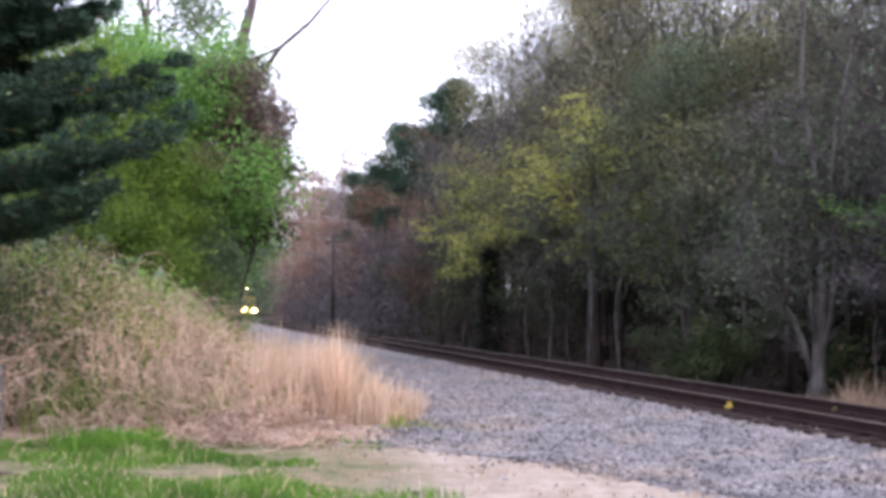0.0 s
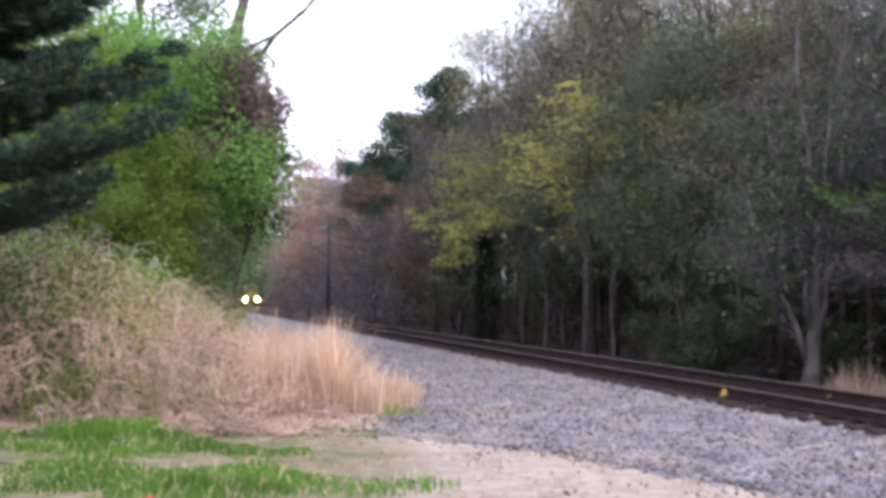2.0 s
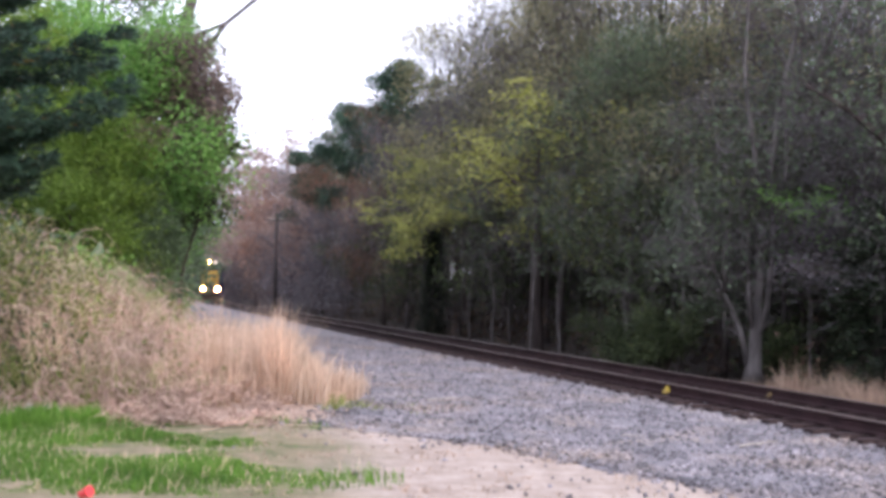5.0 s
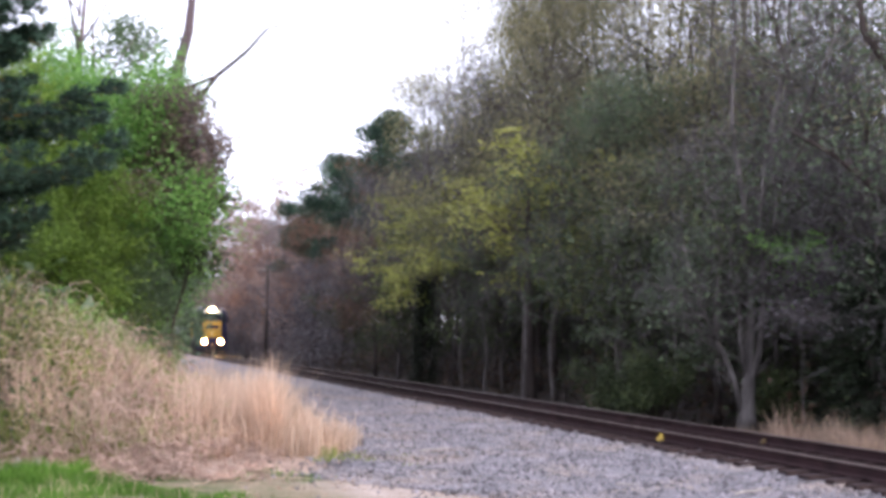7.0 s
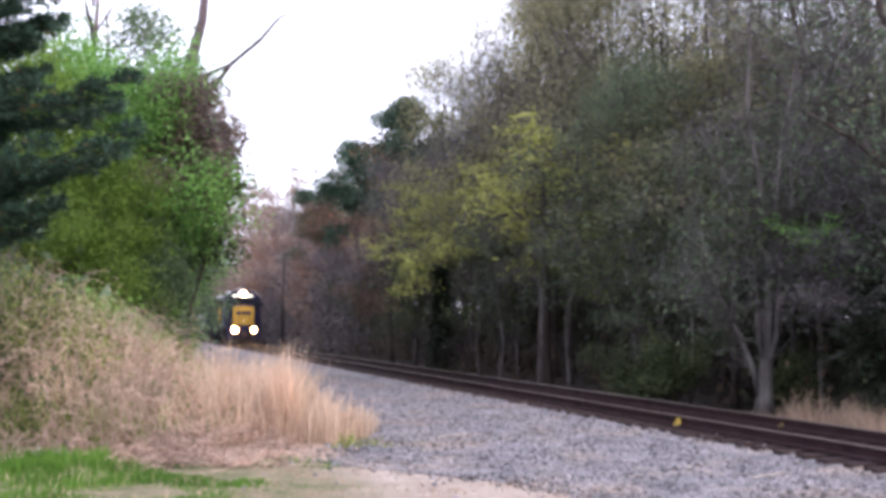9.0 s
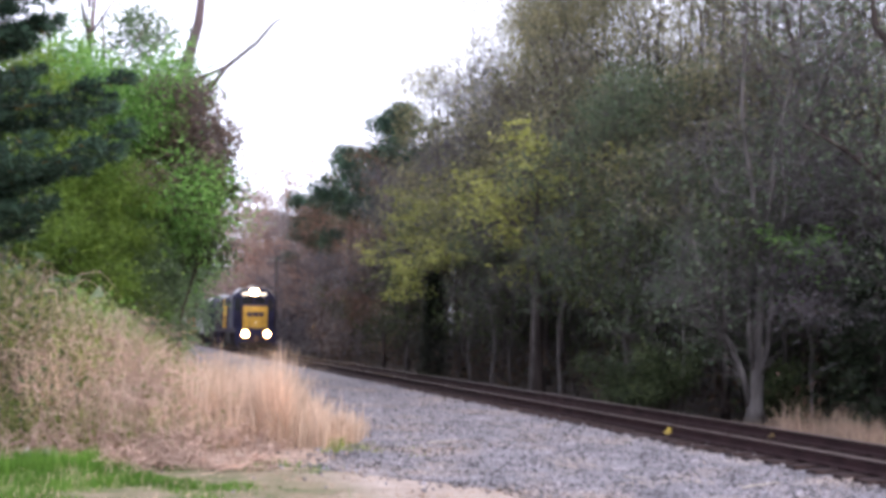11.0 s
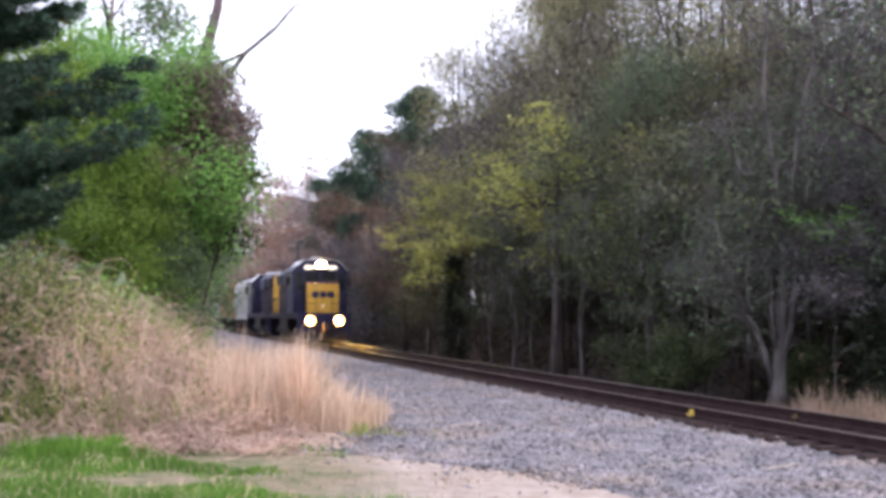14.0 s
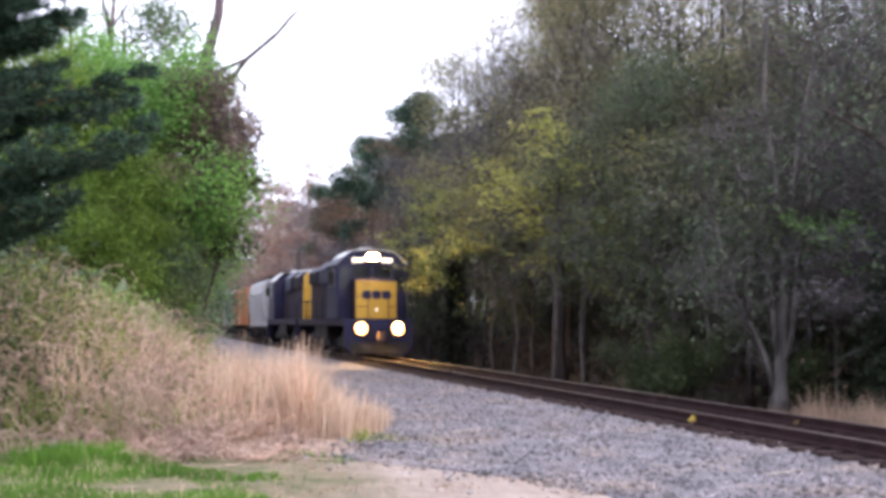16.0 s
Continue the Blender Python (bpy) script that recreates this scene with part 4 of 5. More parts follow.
deep_wood("far_woods", "reddish woods that close the end of the line", R(59), strip(-24, 24, 235, 262), 20, 14000, 0.2, 17, 1.0, MAUVE, 1000)
deep_wood("deep_woods", "dim green thicket behind the brambles", R(58), strip(-21, -12.5, 23, 42), 6, 12000, 0.0, 5.0, 0.32, GREEN_DULL, 1500)
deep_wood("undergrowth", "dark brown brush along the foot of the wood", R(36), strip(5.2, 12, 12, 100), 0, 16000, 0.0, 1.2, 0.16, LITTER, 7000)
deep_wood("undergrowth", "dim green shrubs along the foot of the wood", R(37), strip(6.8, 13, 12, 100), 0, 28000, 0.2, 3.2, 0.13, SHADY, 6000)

deep_wood("undergrowth", "hazy grey-mauve budding brush along the far track", R(91), strip(4.2, 8.0, 82, 170), 0, 26000, 0.1, 8.0, 0.26, GREYBUD, 4000)
deep_wood("undergrowth", "hazy reddish budding brush along the far track", R(92), strip(4.8, 9.0, 92, 180), 0, 22000, 3.0, 11.5, 0.3, MAUVE, 3000)

# trees that stand out
def forked_tree(rng):
    """A grey trunk with a thin fork leaning off near its foot and several upright stems above."""
    ob = tagged(new("forked_tree"), "grey-barked tree forked near its foot, thin leaf", "tree")
    g, tips = Geo(), []
    g.tube([(0, 0, -0.3), (0.0, 0, 0.3), (0.06, 0, 1.1), (0.12, 0, 2.3), (0.16, 0, 4.0)], [0.32, 0.2, 0.15, 0.105, 0.075], 12)
    stems = [([(-0.12, 0, 0.35), (-0.32, 0.0, 1.2), (-0.7, 0.1, 2.1), (-1.1, 0.1, 3.0), (-1.5, 0.0, 4.4)], 0.11), ([(-0.55, 0.1, 1.75), (-0.95, 0.3, 2.3), (-1.45, 0.4, 3.3)], 0.06),
             ([(-0.7, 0.1, 2.1), (-0.75, 0.0, 3.0), (-0.6, -0.1, 4.2), (-0.8, 0, 5.6)], 0.08), ([(0.16, 0, 3.9), (0.0, 0, 5.5), (-0.2, 0.2, 7.6), (-0.1, 0.1, 10), (-0.4, 0, 12.5)], 0.1),
             ([(0.16, 0, 3.9), (0.5, 0.1, 5.6), (0.75, 0, 7.4), (1.3, 0.2, 9.4), (1.4, 0.2, 12.6)], 0.11), ([(0.6, 0, 6.2), (1.3, 0, 7.2), (1.9, -0.2, 8.6), (2.6, -0.2, 10.4)], 0.1),
             ([(0.05, 0, 0.9), (0.3, -0.1, 1.8), (0.42, -0.15, 3.2), (0.36, -0.1, 5.0), (0.6, 0, 7.2)], 0.12), ([(0.02, 0, 1.0), (-0.16, -0.1, 2.0), (-0.2, -0.1, 3.4), (-0.34, 0, 5.2)], 0.085),
             ([(0.14, 0, 3.0), (0.55, -0.2, 3.8), (0.7, -0.3, 5.2), (0.65, -0.2, 7.0)], 0.09)]
    for line, r in stems:
        n = len(line)
        g.tube(line, [r * 0.8 * (1 - 0.75 * i / (n - 1)) for i in range(n)], 7)
        for k in range(26):
            i = rng.integers(1, n)
            p = Vector(line[i - 1]).lerp(Vector(line[i]), rng.random())
            d = Vector((rng.normal(0, 1), rng.normal(0, 1), rng.normal(0.5, 0.5))).normalized() * rng.uniform(0.5, 1.6)
            m = p + d * 0.5 + Vector(rng.normal(0, 0.08, 3))
            g.tube([p, m, p + d], [0.022, 0.014, 0.006], 4, cap=False)
            if p.z > 2.2:
                tips += [m, p + d]
    part("trunk", g, BARK_PALE, ob, smooth=True)
    tips = np.array(tips)
    c = tips[rng.integers(0, len(tips), 2800)] + rng.normal(0, 0.35, (2800, 3))
    t = tips[rng.integers(0, len(tips), 2600)] + rng.normal(0, 0.4, (2600, 3))
    quick("crown", *stack([spread_leaves(rng, c, 0.11, 0.07, 0.3), spread_leaves(rng, t, 0.6, 0.014, -0.5)]), FRESH, ob, TWIG, 2800)
    return ob


put(forked_tree(R(41)), 8.95, 27.0).location.z += 0.3
big = tree("yellow_leaf_tree", R(42), "yellow-green tree with a thick dark brown trunk", YELLOW, BARK, count=3600, size=0.15, puff=0.34, flat=0.5, clump=0.35, thick=0.35, twiggy=900, group="", height=8.8, limbs=14, reach=0.46, rise=0.12, radius=0.3, first=0.5, crook=0.01)
put(big, 5.55, 41.4)
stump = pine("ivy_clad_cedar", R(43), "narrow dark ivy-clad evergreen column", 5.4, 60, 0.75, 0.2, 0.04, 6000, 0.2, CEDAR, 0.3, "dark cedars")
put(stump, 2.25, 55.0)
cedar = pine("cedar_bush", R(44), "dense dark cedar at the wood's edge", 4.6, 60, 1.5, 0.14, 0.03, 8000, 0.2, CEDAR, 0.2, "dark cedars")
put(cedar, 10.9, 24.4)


def utility_pole():
    ob = tagged(new("utility_pole"), "weathered wooden utility pole with a crossarm", "utility pole")
    part("shaft", Geo().tube([(0, 0, -0.4), (0.1, 0, 10.2)], [0.2, 0.14], 10), POLE, ob, smooth=True)
    part("crossarm", Geo().box(-0.9, 1.1, -0.06, 0.06, 9.5, 9.62), POLE, ob, bevel=0.01)
    for x in (-0.75, -0.3, 0.45, 0.95):
        part("insulator", Geo().tube([(x, 0, 9.62), (x, 0, 9.72), (x, 0, 9.82)], [0.03, 0.06, 0.03], 8), UNLIT, ob, "grey glass insulator")
    return ob


put(utility_pole(), -10.3, 105.0, size=0.9)

# near side: green maple, dull tree beside the line, brown tree with a dead branch, pine boughs
maple = tree("green_maple", R(51), "full bright green maple in fresh leaf", GREEN, count=44000, size=0.125, puff=0.5, flat=0.35, group="trees on the near side", height=10.4, limbs=26, reach=0.36, rise=0.35, radius=0.2, first=0.3, twigs=4)
put(maple, -8.75, 35.0, size=0.91)
lime = tree("olive_maple", R(57), "leafy olive-green maple behind the pine boughs", LIME, count=34000, size=0.125, puff=0.5, flat=0.35, group="trees on the near side", height=9.6, limbs=24, reach=0.36, rise=0.3, radius=0.18, first=0.22, twigs=4)
put(lime, -11.2, 33.5, size=0.92)
put(copy_thing(lime, Matrix()), -15.2, 38.0, turn=200, size=1.1)
put(copy_thing(lime, Matrix()), -8.6, 31.0, turn=70, size=0.62)
put(copy_thing(maple, Matrix()), -10.1, 40.5, turn=230, size=0.84)
dull = tree("dull_green_tree", R(52), "dense dull green tree leaning towards the track", GREEN_DULL, count=17000, size=0.16, puff=0.5, group="trees on the near side", height=7.6, limbs=22, reach=0.36, rise=0.25, radius=0.14, first=0.42, twigs=3, droop=0.05)
put(dull, -9.7, 45.5, size=0.8)
put(copy_thing(dull, Matrix()), -7.95, 33.4, turn=110, size=0.56)
put(copy_thing(dull, Matrix()), -8.5, 35.2, turn=310, size=0.6)
put(copy_thing(dull, Matrix()), -8.9, 39.5, turn=30, size=0.76)
put(copy_thing(dull, Matrix()), -10.9, 49.5, turn=60, size=0.9)
put(copy_thing(dull, Matrix()), -11.6, 53.5, turn=160, size=0.9)
put(copy_thing(dull, Matrix()), -12.9, 60.0, turn=250, size=0.95)
put(copy_thing(dull, Matrix()), -14.4, 66.0, turn=90, size=1.05)
put(copy_thing(dull, Matrix()), -16.2, 80.0, turn=200, size=1.0)
brown = tree("brown_budding_tree", R(53), "tall tree with grey-brown buds and reddish trunk", UMBER, BARK_RED, count=18000, size=0.13, puff=0.42, group="trees on the near side", height=9.7, limbs=20, reach=0.2, radius=0.2, first=0.58, lean=(0.12, 0), twiggy=1500)
put(brown, -7.4, 35.5, size=0.92)
ivy = tree("dark_leaf_tree", R(54), "small dark green broad-leaved tree", SHADY, count=9000, size=0.2, puff=0.4, group="trees on the near side", height=8.6, limbs=20, reach=0.2, radius=0.12, first=0.5, lean=(0.14, 0))
put(ivy, -6.9, 37.5, size=0.84)


def bare_trunks():
    """A tall reddish snag with a dead branch against the sky."""
    ob = tagged(new("bare_red_trunk"), "tall bare reddish trunk with a dead branch", "tree", "trees on the near side")
    part("trunk", Geo().tube([(0, 0, -0.3), (0.2, 0, 5), (-0.1, 0, 9), (0.4, 0, 12), (1.0, 0, 14.4), (1.25, 0, 17.5)], [0.4, 0.36, 0.32, 0.27, 0.2, 0.12], 10), BARK_RED, ob, smooth=True)
    g = Geo()
    line = [(0.5, 0, 10.6), (1.4, 0.1, 11.5), (2.2, 0.1, 12.6), (3.4, 0, 13.6), (4.2, -0.2, 14.5), (4.9, -0.2, 14.7)]
    g.tube(line, [0.13, 0.115, 0.095, 0.075, 0.05, 0.02], 7)
    g.tube([(0.4, 0, 11.6), (1.2, 0, 12.1), (2.2, 0.1, 12.6)], [0.085, 0.08, 0.07], 6)
    rng = R(8)
    for k in range(30):
        i = rng.integers(1, 5)
        p = Vector(line[i]).lerp(Vector(line[i + 1]), rng.random())
        e = p + Vector((rng.normal(0.4, 0.4), rng.normal(0, 0.3), rng.normal(0.2, 0.35)))
        g.tube([p, e], [0.014, 0.004], 4, cap=False)
    part("dead_branch", g, BARK, ob, "bare grey dead branch", smooth=True)
    return ob


put(bare_trunks(), -8.9, 46.0)
def tall_stem(rng, label, thick, high):
    """A tall bare stem, dividing near the top."""
    ob = tagged(new("bare_stem_tree"), label, "tree", "trees on the near side")
    g = Geo().tube([(0, 0, -0.3), (0.1, 0, high * 0.4), (0.05, 0.1, high * 0.7), (0.3, 0, high)], [thick * 1.2, thick, thick * 0.85, thick * 0.4], 9)
    for k in range(16):
        z = high * rng.uniform(0.5, 0.95)
        w, n = rng.uniform(0, 6.28), rng.uniform(1.0, 3.2)
        g.tube([(0.08, 0.05, z), (math.cos(w) * n * 0.5, math.sin(w) * n * 0.5, z + n * 0.4), (math.cos(w) * n, math.sin(w) * n, z + n * 1.1)], [thick * 0.35, thick * 0.22, 0.012], 6)
    part("trunk", g, BARK_RED, ob, smooth=True)
    return ob


for x, y, turn, thick, high in ((-12.4, 46.0, 40, 0.17, 16), (-12.0, 48.0, 200, 0.11, 15), (-15.2, 50.0, 300, 0.12, 15)):
    put(tall_stem(R(int(-x * 10)), "tall slender bare reddish-brown tree", thick, high), x, y, turn=turn)
high_leaf = tree("high_leaf_tree", R(56), "tall tree with dull green leaf high up", GREEN_DULL, BARK_RED, count=5000, size=0.2, puff=0.5, group="trees on the near side", height=14.5, limbs=14, reach=0.16, radius=0.16, first=0.62)
put(high_leaf, -10.6, 49.0)


def bough_pine(rng):
    """A pine with long level boughs whose ends lift, feathered with twigs and bunched needles."""
    ob = tagged(new("near_pine"), "dark pine whose long boughs hang over the brambles", "pine tree", "trees on the near side")
    g = Geo().tube([(0, 0, -0.3), (0.05, 0, 2.5), (0, 0.05, 5.5), (0.03, 0, 8.6)], [0.27, 0.22, 0.15, 0.03], 10)
    # height on the trunk, bearing, length, lift of the end
    boughs = [(7.5, 8, 2.6, 0.4), (7.3, -18, 2.7, 0.3), (7.0, -4, 3.0, 0.3), (6.9, 20, 2.9, 0.3), (6.6, 5, 3.1, 0.3), (6.8, -12, 3.0, 0.2), (6.75, 14, 2.9, 0.2), (6.4, -2, 3.2, 0.2), (6.1, -8, 3.4, 0.2), (6.0, 12, 3.3, 0.2), (5.85, 2, 3.2, 0.15), (5.75, -14, 3.0, 0.2), (5.8, 20, 2.8, 0.2), (5.5, 8, 3.0, 0.35), (5.45, -10, 3.2, 0.25), (6.3, -30, 2.6, 0.3), (6.2, 30, 2.4, 0.4), (5.7, 0, 3.1, 0.3), (5.6, -22, 3.0, 0.35), (5.3, 24, 3.1, 0.3), (4.7, -4, 4.5, 0.45), (4.6, 12, 4.1, 0.4),
              (4.5, -24, 3.9, 0.35), (4.1, 10, 2.5, 0.3), (4.05, -12, 2.5, 0.3), (2.8, 5, 2.6, 0.2), (3.5, -6, 4.6, 1.0), (3.5, 10, 4.2, 0.85), (3.4, -22, 4.0, 0.7), (3.2, 28, 3.4, 0.5), (3.1, 0, 3.4, 0.35), (2.9, -16, 3.1, 0.4), (2.9, 18, 3.0, 0.3)]
    boughs += [(rng.uniform(3.0, 7.6), rng.uniform(60, 300), rng.uniform(1.8, 3.4), 0.4) for _ in range(16)]
    boughs += [(7.2 + 0.25 * k, 75 * k, 1.6 - 0.22 * k, 0.4) for k in range(6)]
    feet, ways = [], []
    for z, bearing, length, lift in boughs:
        w = math.radians(bearing)
        d, e = Vector((math.cos(w), math.sin(w), 0)), Vector((-math.sin(w), math.cos(w), 0))
        line = []
        for i in range(9):
            k = i / 8
            line.append(d * length * k + e * rng.normal(0, 0.03) + Vector((0, 0, z + lift * k ** 1.6 - 0.22 * math.sin(k * 3.14))))
        g.tube(line, [0.05 * (1.05 - 0.9 * i / 8) for i in range(9)], 5, cap=False)
        for i in range(2, 9):
            for half in (0.0, 0.5):
                p = line[i - 1].lerp(line[i], half)
                for side in (-1, 1):
                    span = length * 0.26 * (1.15 - i / 9) * rng.uniform(0.7, 1.2) + 0.12
                    way = (d * 0.85 + e * side * 0.8 + Vector((0, 0, rng.uniform(-0.12, 0.3)))).normalized()
                    tip = p + way * span
                    g.tube([p, p.lerp(tip, 0.5) + Vector((0, 0, -0.02)), tip], [0.012, 0.009, 0.004], 3, cap=False)
                    for k in np.arange(0.25, 1.01, 0.12 / span):
                        feet.append(p.lerp(tip, float(k)))
                        ways.append(way)
            feet += [line[i], line[i]]
            ways += [d, d]
    part("trunk", g, BARK, ob, smooth=True)
    feet, ways = np.array(feet), np.array(ways)
    n = 24
    foot = np.repeat(feet, n, 0) + rng.normal(0, 0.035, (len(feet) * n, 3))
    way = np.repeat(ways, n, 0) * 0.75 + rng.normal(0, 0.55, foot.shape) + np.array([0, 0, 0.12])
    way /= np.linalg.norm(way, axis=1)[:, None]
    side = np.cross(way, rng.normal(size=way.shape))
    side /= np.linalg.norm(side, axis=1)[:, None]
    long = rng.uniform(0.1, 0.19, (len(foot), 1))
    verts = np.stack([foot - side * 0.013, foot + side * 0.013, foot + way * long], 1).reshape(-1, 3)
    k = np.arange(len(foot))[:, None] * 3
    order = rng.permutation(len(foot))
    quick("crown", verts, np.concatenate([k, k + 1, k + 2], 1)[order], NEEDLE, ob, BROWNED, int(len(foot) * 0.985))
    return ob


put(bough_pine(R(55)), -8.05, 15.6)


# ---- grass, brambles, lawn ----
def tall_grass(name, label, rng, n, pick, high, material, width=0.012, lean=0.22, bow=0.15):
    base, h = [], []
    while len(base) < n:
        x, y, s = pick(rng)
        if s > 0.15:
            base.append((x, y, float(ground_z(x, y)) - 0.02))
            h.append(high * s * rng.uniform(0.55, 1.1))
    ob = quick(name, *blades(rng, np.array(base), np.array(h), width, lean, bow), material)
    return tagged(ob, label, "grass", kind="stuff")


def tufts(name, label, rng, n, each, where, high, material, width=0.011, splay=0.16):
    """Tussocks: each a fan of blades round one foot, some tall, some short."""
    sets = []
    for _ in range(n):
        x, y = where(rng)
        k = int(each * rng.uniform(0.5, 1.4))
        foot = np.stack([x + rng.normal(0, 0.11, k), y + rng.normal(0, 0.11, k), np.full(k, float(ground_z(x, y)) - 0.02)], 1)
        h = high * rng.uniform(0.4, 1.25) * rng.uniform(0.4, 1.0, k) * np.clip(1.85 - y * 0.038, 0.3, 1.1) * np.clip((-5.7 - across(x, y)) / 1.8, 0.35, 1)
        sets.append(blades(rng, foot, h, width, splay, splay * 0.6))
    return tagged(quick(name, *stack(sets), material), label, "grass", kind="stuff")


def near_strip(rng):
    y = 17.4 + 25 * rng.random() ** 1.4
    q = -6.3 - rng.gamma(1.4, 0.9) - max(0, 19.2 - y) * 0.6 + rng.normal(0, 0.2)
    return beside(q, y), y


def weedy(rng):
    y = rng.uniform(16.6, 19.5)
    return beside(rng.uniform(-7.2, -5.6), y), y


def clumps(rng):
    y = rng.uniform(13.9, 14.8)
    return rng.uniform(-4.8, -3.6) - (y - 14.3) * 0.2, y


def far_strip(rng):
    y = rng.uniform(8, 26)
    q = rng.uniform(2.4, 4.4)
    x = beside(q, y)
    return x, y, (0.7 + 0.6 * noise.noise(Vector((x * 1.2, y * 1.2, 1)))) * (1 if y < 21.5 else (26 - y) / 4.5)


tufts("dry_grass", "tall dry straw-coloured grass along the ballast", R(61), 400, 60, near_strip, 1.3, STRAW, 0.014, 0.2)
tufts("low_weeds", "yellow-green weeds at the edge of the ballast", R(67), 45, 35, weedy, 0.26, BRIAR, 0.014, 0.6)
tufts("grass_clumps", "deep green tall grass clumps beside the brambles", R(68), 60, 90, clumps, 0.3, LAWN, 0.012, 0.3)
# this strip's shade is in the blades' darker colour
tall_grass("dry_grass", "short dry grass beyond the track", R(62), 11000, far_strip, 1.25, SHADE_TONED)


def mound(x, y):
    """The brambles' height over the ground."""
    u = x / max(y, 1)
    h = np.interp(u, [-0.45, -0.39, -0.29, -0.22, -0.168, -0.117, -0.09], [3.7, 3.3, 2.4, 1.6, 0.95, 0.65, 0.4])
    return float(h * np.clip((y - 13.6) / 7.0, 0.1, 1))


def bramble(rng, n, ys, us):
    g = []
    quads = []
    k = 0
    for _ in range(n):
        y = rng.uniform(*ys)
        x = y * rng.uniform(*us)
        if across(x, y) > -7.2 or (x / y > -0.21 and y > 25) or (x / y < -0.3 and rng.random() < 0.5) or noise.noise(Vector((x * 0.8, y * 0.8, 2))) < rng.uniform(-0.5, 0.05):
            continue
        h = mound(x, y) * rng.uniform(0.35, 1.1) * (1 if x / y < -0.165 else float(np.clip(1.9 - y * 0.045, 0.35, 1)))
        h *= float(np.interp(x / y, [-0.42, -0.3, -0.2], [0.95, 1.0, 1.05]))
        w = rng.uniform(0, 2 * math.pi)
        span = rng.uniform(0.5, 1.7) * float(np.clip(h / 1.1, 0.35, 1))
        d = np.array([math.cos(w), math.sin(w), 0])
        side = np.array([-d[1], d[0], 0]) * rng.uniform(0.006, 0.0145)
        z0 = float(ground_z(x, y)) + h * rng.uniform(0, 0.6)
        pts = []
        for i in range(8):
            s = i / 7
            p = np.array([x, y, z0]) + d * span * s + np.array([0, 0, h * 0.55 * math.sin(s * 2.6)]) + rng.normal(0, 0.03, 3)
            p[2] = max(p[2], float(ground_z(p[0], p[1])) + 0.02)
            wd = side * (1 - 0.6 * s)
            lift = np.array([0, 0, abs(wd[0]) + abs(wd[1])])
            pts += [p - wd, p + lift, p + wd]
        g += pts
        for i in range(7):
            a = k + i * 3
            quads += [(a, a + 1, a + 4, a + 3), (a + 1, a + 2, a + 5, a + 4), (a + 2, a, a + 3, a + 5)]
        k += 24
    return np.array(g), np.array(quads)


ob = tagged(new("bramble_thicket"), "tangled dry brambles with some green leaf", "brambles", kind="stuff")
tagged(quick("canes", *bramble(R(63), 12500, (14.3, 34), (-0.5, -0.09)), CANE, ob), kind="stuff")
rng = R(69)
c = []
for _ in range(1300):
    y = rng.uniform(17.6, 30)
    x = y * rng.uniform(-0.5, -0.17)
    if noise.noise(Vector((x * 0.45, y * 0.45, 3))) > 0.07 and across(x, y) < -9.2:
        c.append((x, y, float(ground_z(x, y)) + mound(x, y) * rng.uniform(0.3, 0.98)))
c = np.repeat(np.array(c), 30, 0)
c = c + rng.normal(0, 0.26, c.shape)
tagged(quick("briar_leaves", *spread_leaves(rng, c, 0.09, 0.05, 0.3), THICKET, ob), kind="stuff")
rng = R(64)
c = []
for _ in range(430):
    y = rng.uniform(17.5, 31)
    x = y * rng.uniform(-0.5, -0.14)
    if noise.noise(Vector((x * 0.5, y * 0.5, 8))) > -0.12 and across(x, y) < -8.5:
        c.append((x, y, float(ground_z(x, y)) + mound(x, y) * rng.uniform(0.4, 1.1) * (1 if x / y < -0.24 else 0.7)))
c = np.repeat(np.array(c), 36, 0)
c = c + rng.normal(0, 0.25, c.shape)
tagged(quick("leaves", *spread_leaves(rng, c, 0.075, 0.045, 0.3), BRIAR, ob), kind="stuff")
c = []
for _ in range(500):
    y = rng.uniform(17, 31)
    x = y * rng.uniform(-0.5, -0.1)
    if across(x, y) < -8:
        c.append((x, y, float(ground_z(x, y)) + mound(x, y) * rng.uniform(0.0, 0.7)))
c = np.repeat(np.array(c), 24, 0)
c = c + rng.normal(0, 0.3, c.shape) * np.array([1, 1, 0.6])
tagged(quick("thatch", *spread_leaves(rng, c, 0.16, 0.02, 0.1), THATCH, ob), kind="stuff")


# green grass grown up through the canes; dark leaf inside stands for shadowy gaps
rng = R(93)
base, tall = [], []
while len(base) < 2000:
    y = rng.uniform(15.6, 25)
    x = y * rng.uniform(-0.5, -0.12)
    if across(x, y) < -8.2 and noise.noise(Vector((x * 0.55, y * 0.4, 12))) > 0.12:
        base.append((x, y, float(ground_z(x, y))))
        tall.append(mound(x, y) * rng.uniform(0.5, 1.05) + 0.12)
tagged(quick("long_grass", *blades(rng, np.array(base), np.array(tall), 0.015, 0.3, 0.3), BRIAR, ob), kind="stuff")
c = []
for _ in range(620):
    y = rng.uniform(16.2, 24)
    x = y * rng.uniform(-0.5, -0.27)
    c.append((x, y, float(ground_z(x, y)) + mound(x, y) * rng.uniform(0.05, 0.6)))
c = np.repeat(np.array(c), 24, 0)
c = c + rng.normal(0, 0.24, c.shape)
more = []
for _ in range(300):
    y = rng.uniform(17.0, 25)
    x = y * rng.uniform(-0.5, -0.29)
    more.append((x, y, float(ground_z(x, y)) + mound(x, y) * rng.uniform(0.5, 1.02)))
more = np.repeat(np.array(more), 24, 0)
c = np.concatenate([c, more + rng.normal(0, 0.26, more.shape)])
